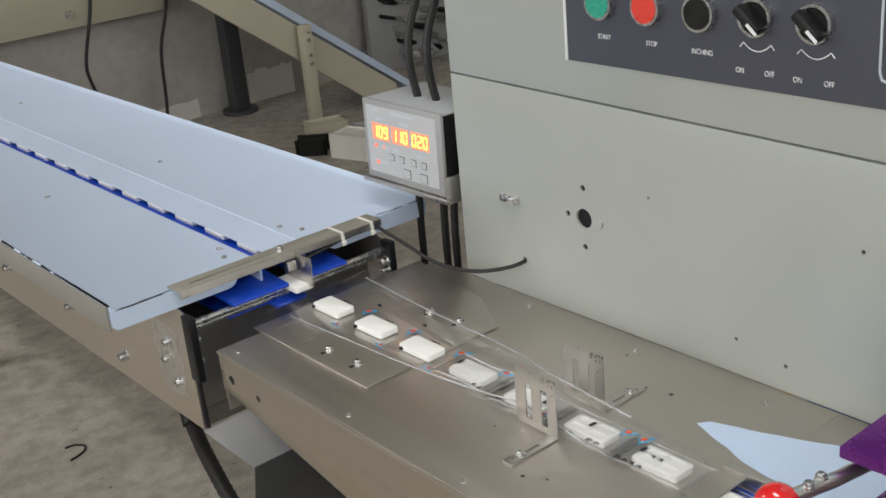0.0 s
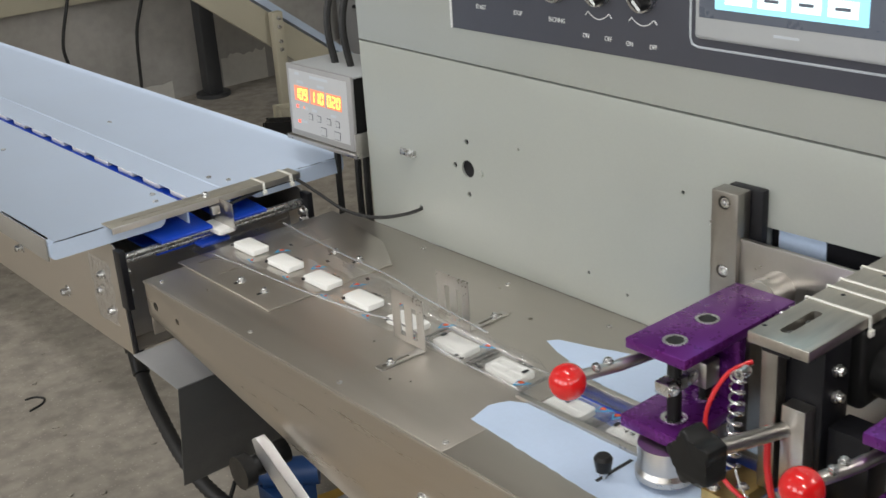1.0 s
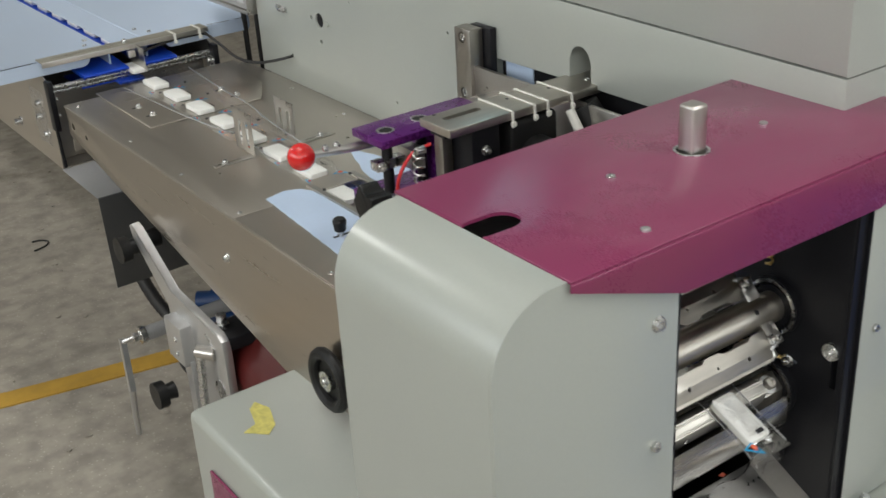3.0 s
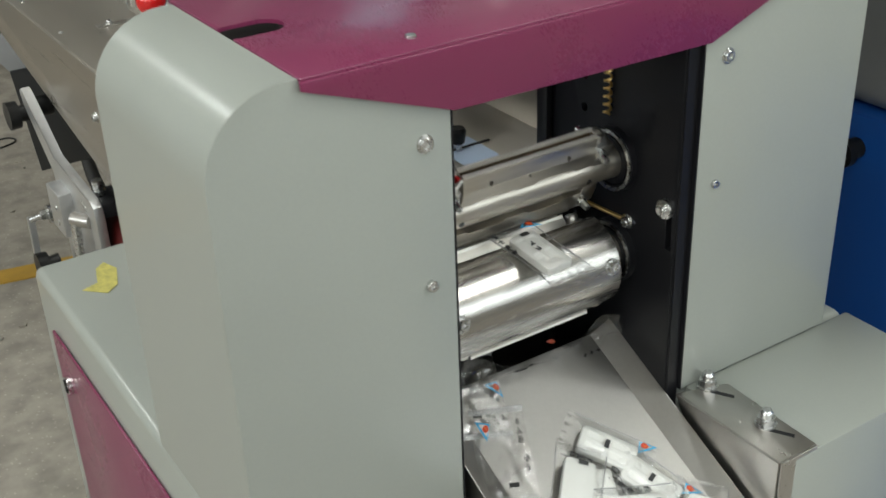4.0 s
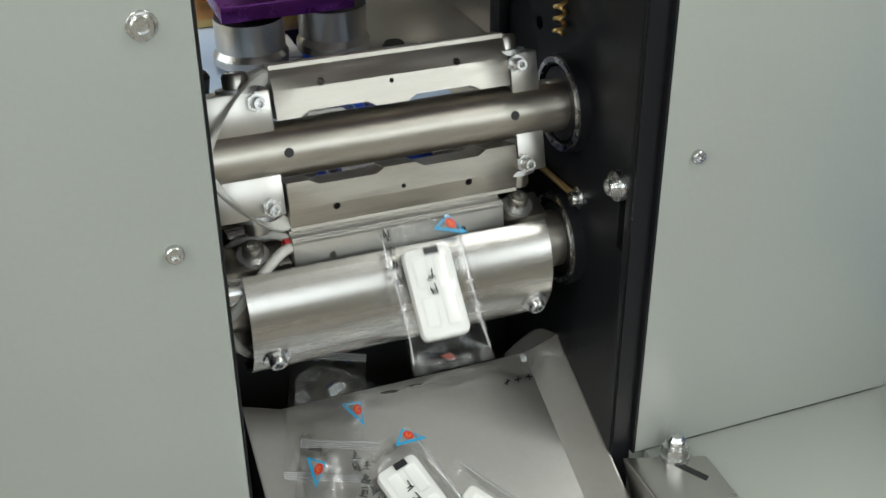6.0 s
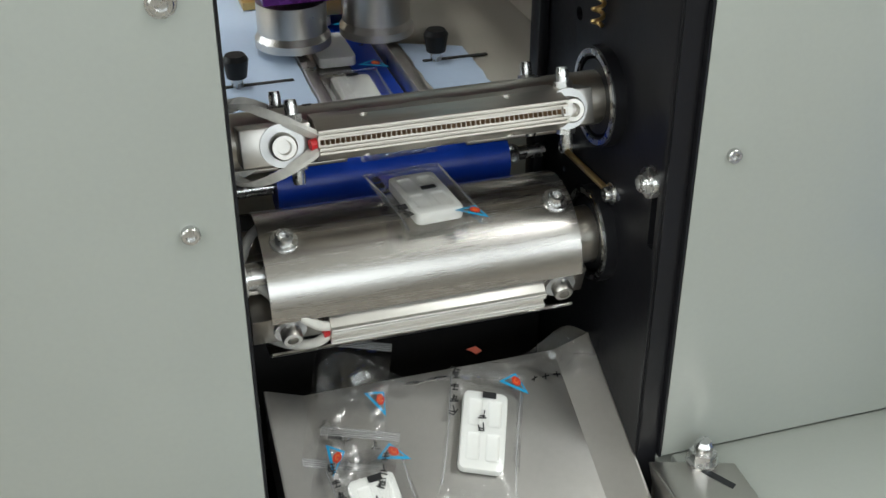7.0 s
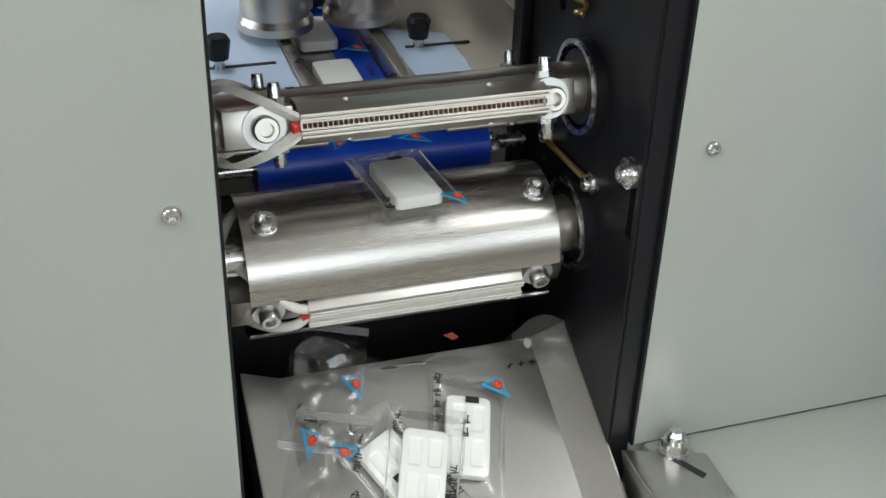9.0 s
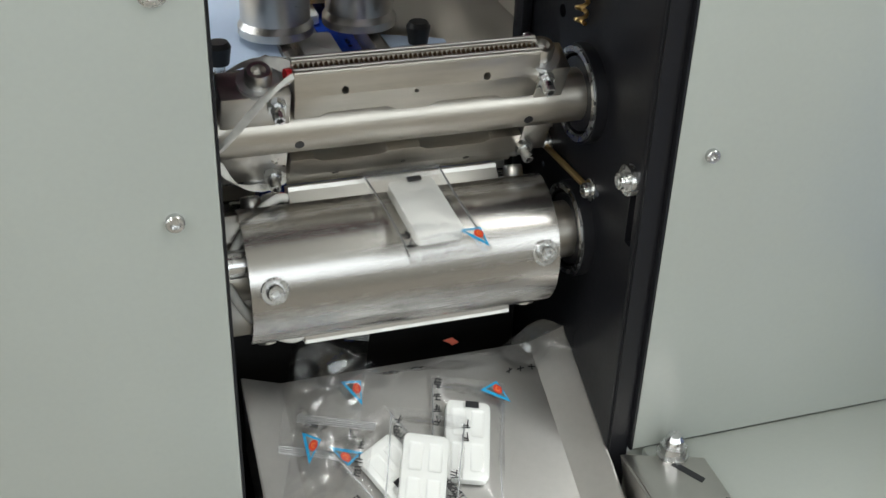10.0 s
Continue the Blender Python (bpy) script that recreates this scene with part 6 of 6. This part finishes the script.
part("rolled_edge", tube(B(), [(0.706, 1.19, 0.880), (0.712, 1.08, 0.881), (0.716, 0.96, 0.884), (0.722, 0.85, 0.890), (0.729, 0.78, 0.893), (0.731, 0.70, 0.880)], 0.0010, 8), EDGE, web, "rolled shiny film edge")
bm = B()
rr = random.Random(6)
loops = []
for y in np.linspace(0.80, 0.44, 30):
    q = min(1, (0.80 - y) / 0.15)
    base_z = 0.8765 if y > 0.6 else 0.8662
    ring_ = []
    for i in range(20):
        a = 2 * math.pi * i / 20
        cx_, sx_ = math.cos(a), math.sin(a)
        px = math.copysign(abs(cx_) ** 0.45, cx_) * (0.0325 - 0.004 * q)
        pz = math.copysign(abs(sx_) ** 0.6, sx_)
        ring_.append(bm.verts.new((CXP + px + rr.uniform(-0.0006, 0.0006), y, base_z + 0.0115 - 0.003 * q + pz * (0.0112 - 0.003 * q) + rr.uniform(-0.0008, 0.0008))))
    loops.append(ring_)
for a_, b_ in zip(loops, loops[1:]):
    for i in range(20):
        bm.faces.new((a_[i], a_[(i + 1) % 20], b_[(i + 1) % 20], b_[i]))
part("tube", bm, FILM, web, angle=60)
scrap = root("film_scrap", "crumpled strip of clear film with a printed emblem behind the chute", "film scrap", (0.77, -0.118, 0.75))
bm = B()
rr = random.Random(15)
folds = [(rr.uniform(0, 1), rr.uniform(-1.2, 1.2), rr.uniform(0.004, 0.012)) for _ in range(16)]
g_ = []
for i in range(61):
    u_ = i / 60
    col = []
    for j in range(13):
        v_ = j / 12
        d = sum(h * max(0, 1 - 9 * abs(u_ - a - k * 0.25 * (v_ - 0.5))) for a, k, h in folds)
        col.append(bm.verts.new((0.684 + 0.185 * u_, -0.106 - d * 0.8 - 0.010 * v_, 0.731 + 0.032 * v_ * (0.75 + 0.35 * math.sin(7 * u_ + 1)) + 0.004 * math.sin(23 * u_) * v_)))
    g_.append(col)
for i in range(60):
    for j in range(12):
        bm.faces.new((g_[i][j], g_[i + 1][j], g_[i + 1][j + 1], g_[i][j + 1]))
part("sheet", bm, GLEAM, scrap, angle=70)
m = axes((0.785, -0.124, 0.7585), (1, 0, 0.1), (0, 0.2, 1)) @ Matrix.Scale(0.55, 4)
part("emblem", prism(B(), [m @ Vector(p) for p in ((-0.009, 0.004, 0), (0.003, 0.005, 0), (0.010, -0.003, 0), (0.002, -0.005, 0), (-0.002, -0.001, 0))], m.to_3x3() @ Vector((0, 0, 0.0004))), RUST, scrap, "red printed emblem")
for i in range(3):
    m2 = pose(0.828 + 0.008 * i, -0.124, cz(-0.124) + 0.0015) @ pose(0, 0, 0, LIE)
    bm = box(B(), -0.0025, 0.0025, -0.0004, 0.0004, 0, 0.0003, 0, 1, m2 @ pose(0, 0, 0, 0, 0, 20 - 15 * i))
    box(bm, -0.0004, 0.0004, -0.0022, 0.0020, 0.0001, 0.0004, 0, 1, m2 @ pose(0, 0, 0, 0, 0, -25 + 10 * i))
    part("lettering", bm, INK, scrap, "unreadable black characters")

# ---- movement ----
FEED = [(0, 0.0), (0.2, 0.034), (0.4, 0.073), (0.6, 0.108), (0.8, 0.142), (1.0, 0.181), (1.2, 0.214), (1.4, 0.229), (1.6, 0.263), (1.8, 0.303), (2.0, 0.342), (2.2, 0.379), (2.5, 0.440), (2.8, 0.500), (3.0, 0.540), (3.18, 0.573)]
STARTS = [3.18, 3.83, 5.65, 7.02, 8.03, 9.83]
TURNS = [(0, 0), (0.05, 20), (0.1, 37), (0.17, 48), (0.27, 70), (0.37, 101), (0.48, 158), (0.56, 180)]
STEPS = [(0, 0.0), (0.1, 0.011), (0.2, 0.029), (0.3, 0.047), (0.4, 0.066), (0.5, 0.083), (0.58, 0.090)]


def between(rows, t):
    for (a, u), (b, v_) in zip(rows, rows[1:]):
        if t <= b:
            return u + (v_ - u) * (t - a) / (b - a) if b > a else v_
    return rows[-1][1]


def fed(t):
    if t <= 3.18:
        return between(FEED, t)
    return 0.573 + sum(between(STEPS, min(max(t - s, 0), 0.58)) for s in STARTS)


def turned(t):
    if t <= 3.18:
        return (between(FEED, t) - 0.573) / PITCH * 180
    return sum(between(TURNS, min(max(t - s, 0), 0.56)) for s in STARTS)


TIMES = sorted({round(x, 2) for x in [t for t, _ in FEED] + [s + d for s in STARTS for d in (0, 0.1, 0.2, 0.3, 0.4, 0.5, 0.58)] + [10.0] if x <= 10.0})
JAW_TIMES = sorted({round(x, 2) for x in [t for t, _ in FEED] + [s + d for s in STARTS for d in (0, 0.05, 0.1, 0.17, 0.27, 0.37, 0.48, 0.56)] + [2.35, 2.65, 2.95, 10.0] if x <= 10.0})


def line_z(y):
    return between([(-0.2, 0.8685), (0.02, 0.8685), (0.57, 0.8685), (0.62, 0.8790), (0.80, 0.8800), (0.95, 0.8830), (1.240, 0.8830), (1.30, 0.9240), (9.0, 0.9240)], y)


def line_y(y):
    """Goods bunch up slightly before the jaws."""
    q = min(1, max(0, (0.03 - y) / 0.14))
    return y + 0.013 * q + 0.070 * q * (1 - q), q


REST = pose(0.755, -0.119, 0.8722, -3, 0, 4)
LANDED = {4: (0.75, -0.18, 0), 5: (0.7485, -0.1880, -19, 0.014), 6: (0.7415, -0.1690, -153, 0.007), 7: (0.7817, -0.1545, -20, 0.006), 8: (0.741, -0.1880, 18, 0.011), 9: (0.7824, -0.2114, 39, 0.007), 10: (0.75, -0.245, -20), 11: (0.80, -0.29, 60), 12: (0.73, -0.31, 15), 13: (0.78, -0.34, -50), 14: (0.72, -0.36, 80), 15: (0.81, -0.37, 10)}
# later nudges down the chute, when the next packs arrive
NUDGES = {9: [(6.25, 6.45, (0.790, -0.265, 44, 0.008))], 8: [(6.25, 6.45, (0.705, -0.196, 5, 0.012)), (7.55, 7.68, (0.700, -0.240, 2, 0.010))], 7: [(7.56, 7.68, (0.7825, -0.1600, -18, 0.006)), (8.64, 8.78, (0.784, -0.167, -17, 0.006))], 6: [(8.64, 8.78, (0.7363, -0.181, -153, 0.006))]}
FALL = [(0.0, REST), (0.08, pose(0.757, -0.126, 0.8722, 1, 0, 4)), (0.17, pose(0.760, -0.140, 0.8692, 8, 0, 4)), (0.27, pose(0.762, -0.160, 0.856, 22, 0, -1)), (0.37, pose(0.762, -0.168, 0.827, 58, 0, 0)), (0.47, pose(0.753, -0.188, 0.790, 80, 0, 0)), (0.57, pose(0.753, -0.190, 0.752, 62, 0, 0))]
# the pack that tumbles over as it drops
TUMBLE = FALL[:5] + [(0.42, pose(0.762, -0.178, 0.800, 62, 0, -45)), (0.48, pose(0.763, -0.172, 0.760, 40, 20, -95)), (0.55, Matrix.Translation((0.006, 0.006, 0.016)) @ lying(0.7428, -0.1650, -130, 0.010))]


def motions():
    for ob, axis, s, a0 in ((upper_jaw, AU, -1, 18), (lower_jaw, AL, 1, 18)):
        walk(ob, [(t, Matrix.Translation(axis) @ pose(0, 0, 0, s * (turned(t) + a0))) for t in JAW_TIMES])
    for ob, k in zip(TRAYS, TRAY_K):
        walk(ob, [(t, pose(CXP, line_y(1.253 - PITCH * k - fed(t))[0], line_z(1.253 - PITCH * k - fed(t)))) for t in TIMES])
    for ob, k in zip(PRINTS, PRINT_K):
        rows = []
        for t in TIMES:
            y = 1.253 - PITCH * k - fed(t)
            z = min(0.8793, line_z(y) + 0.0010) if y < 1.22 else 0.8793 - min(0.13, (y - 1.22) * 1.5)
            rows.append((t, pose(CXP, min(line_y(y)[0], 1.245), z)))
        walk(ob, rows)
    for ob, k in zip(PACKS, PACK_K):
        n = 15 - k
        leave = next((t for t in np.arange(0, 10.0, 0.01) if fed(t) > 0.035 + PITCH * n + 0.0005), 99)
        start = [s for s in STARTS if abs(s - leave) < 0.06]
        leave = start[0] if start else round(float(leave), 2)
        rows = []
        for t in TIMES:
            if t > leave + 1e-6:
                break
            y = 1.253 - PITCH * k - fed(t)
            ahead, q = line_y(y)
            rows.append((t, pose(CXP + 0.001 * q, ahead, line_z(y) + 0.0037 * q, -3 * q, 0, 4 * q)))
        if leave < 10:
            land = lying(*LANDED[k])
            way = (TUMBLE if k == 6 else FALL) + [(0.67, Matrix.Translation((0, -0.002, 0.010 if k != 6 else 0.0)) @ land), (0.75, land)]
            rows = [row for row in rows if row[0] < leave - 1e-6] + [(round(leave + d, 3), m_) for d, m_ in way if leave + d <= 10.0]
        for t0, t1, spot in NUDGES.get(k, ()):
            rows += [(t0, rows[-1][1]), (t1, lying(*spot))]
        if rows[-1][0] < 10.0:
            rows.append((10.0, rows[-1][1]))
        walk(ob, rows)


motions()
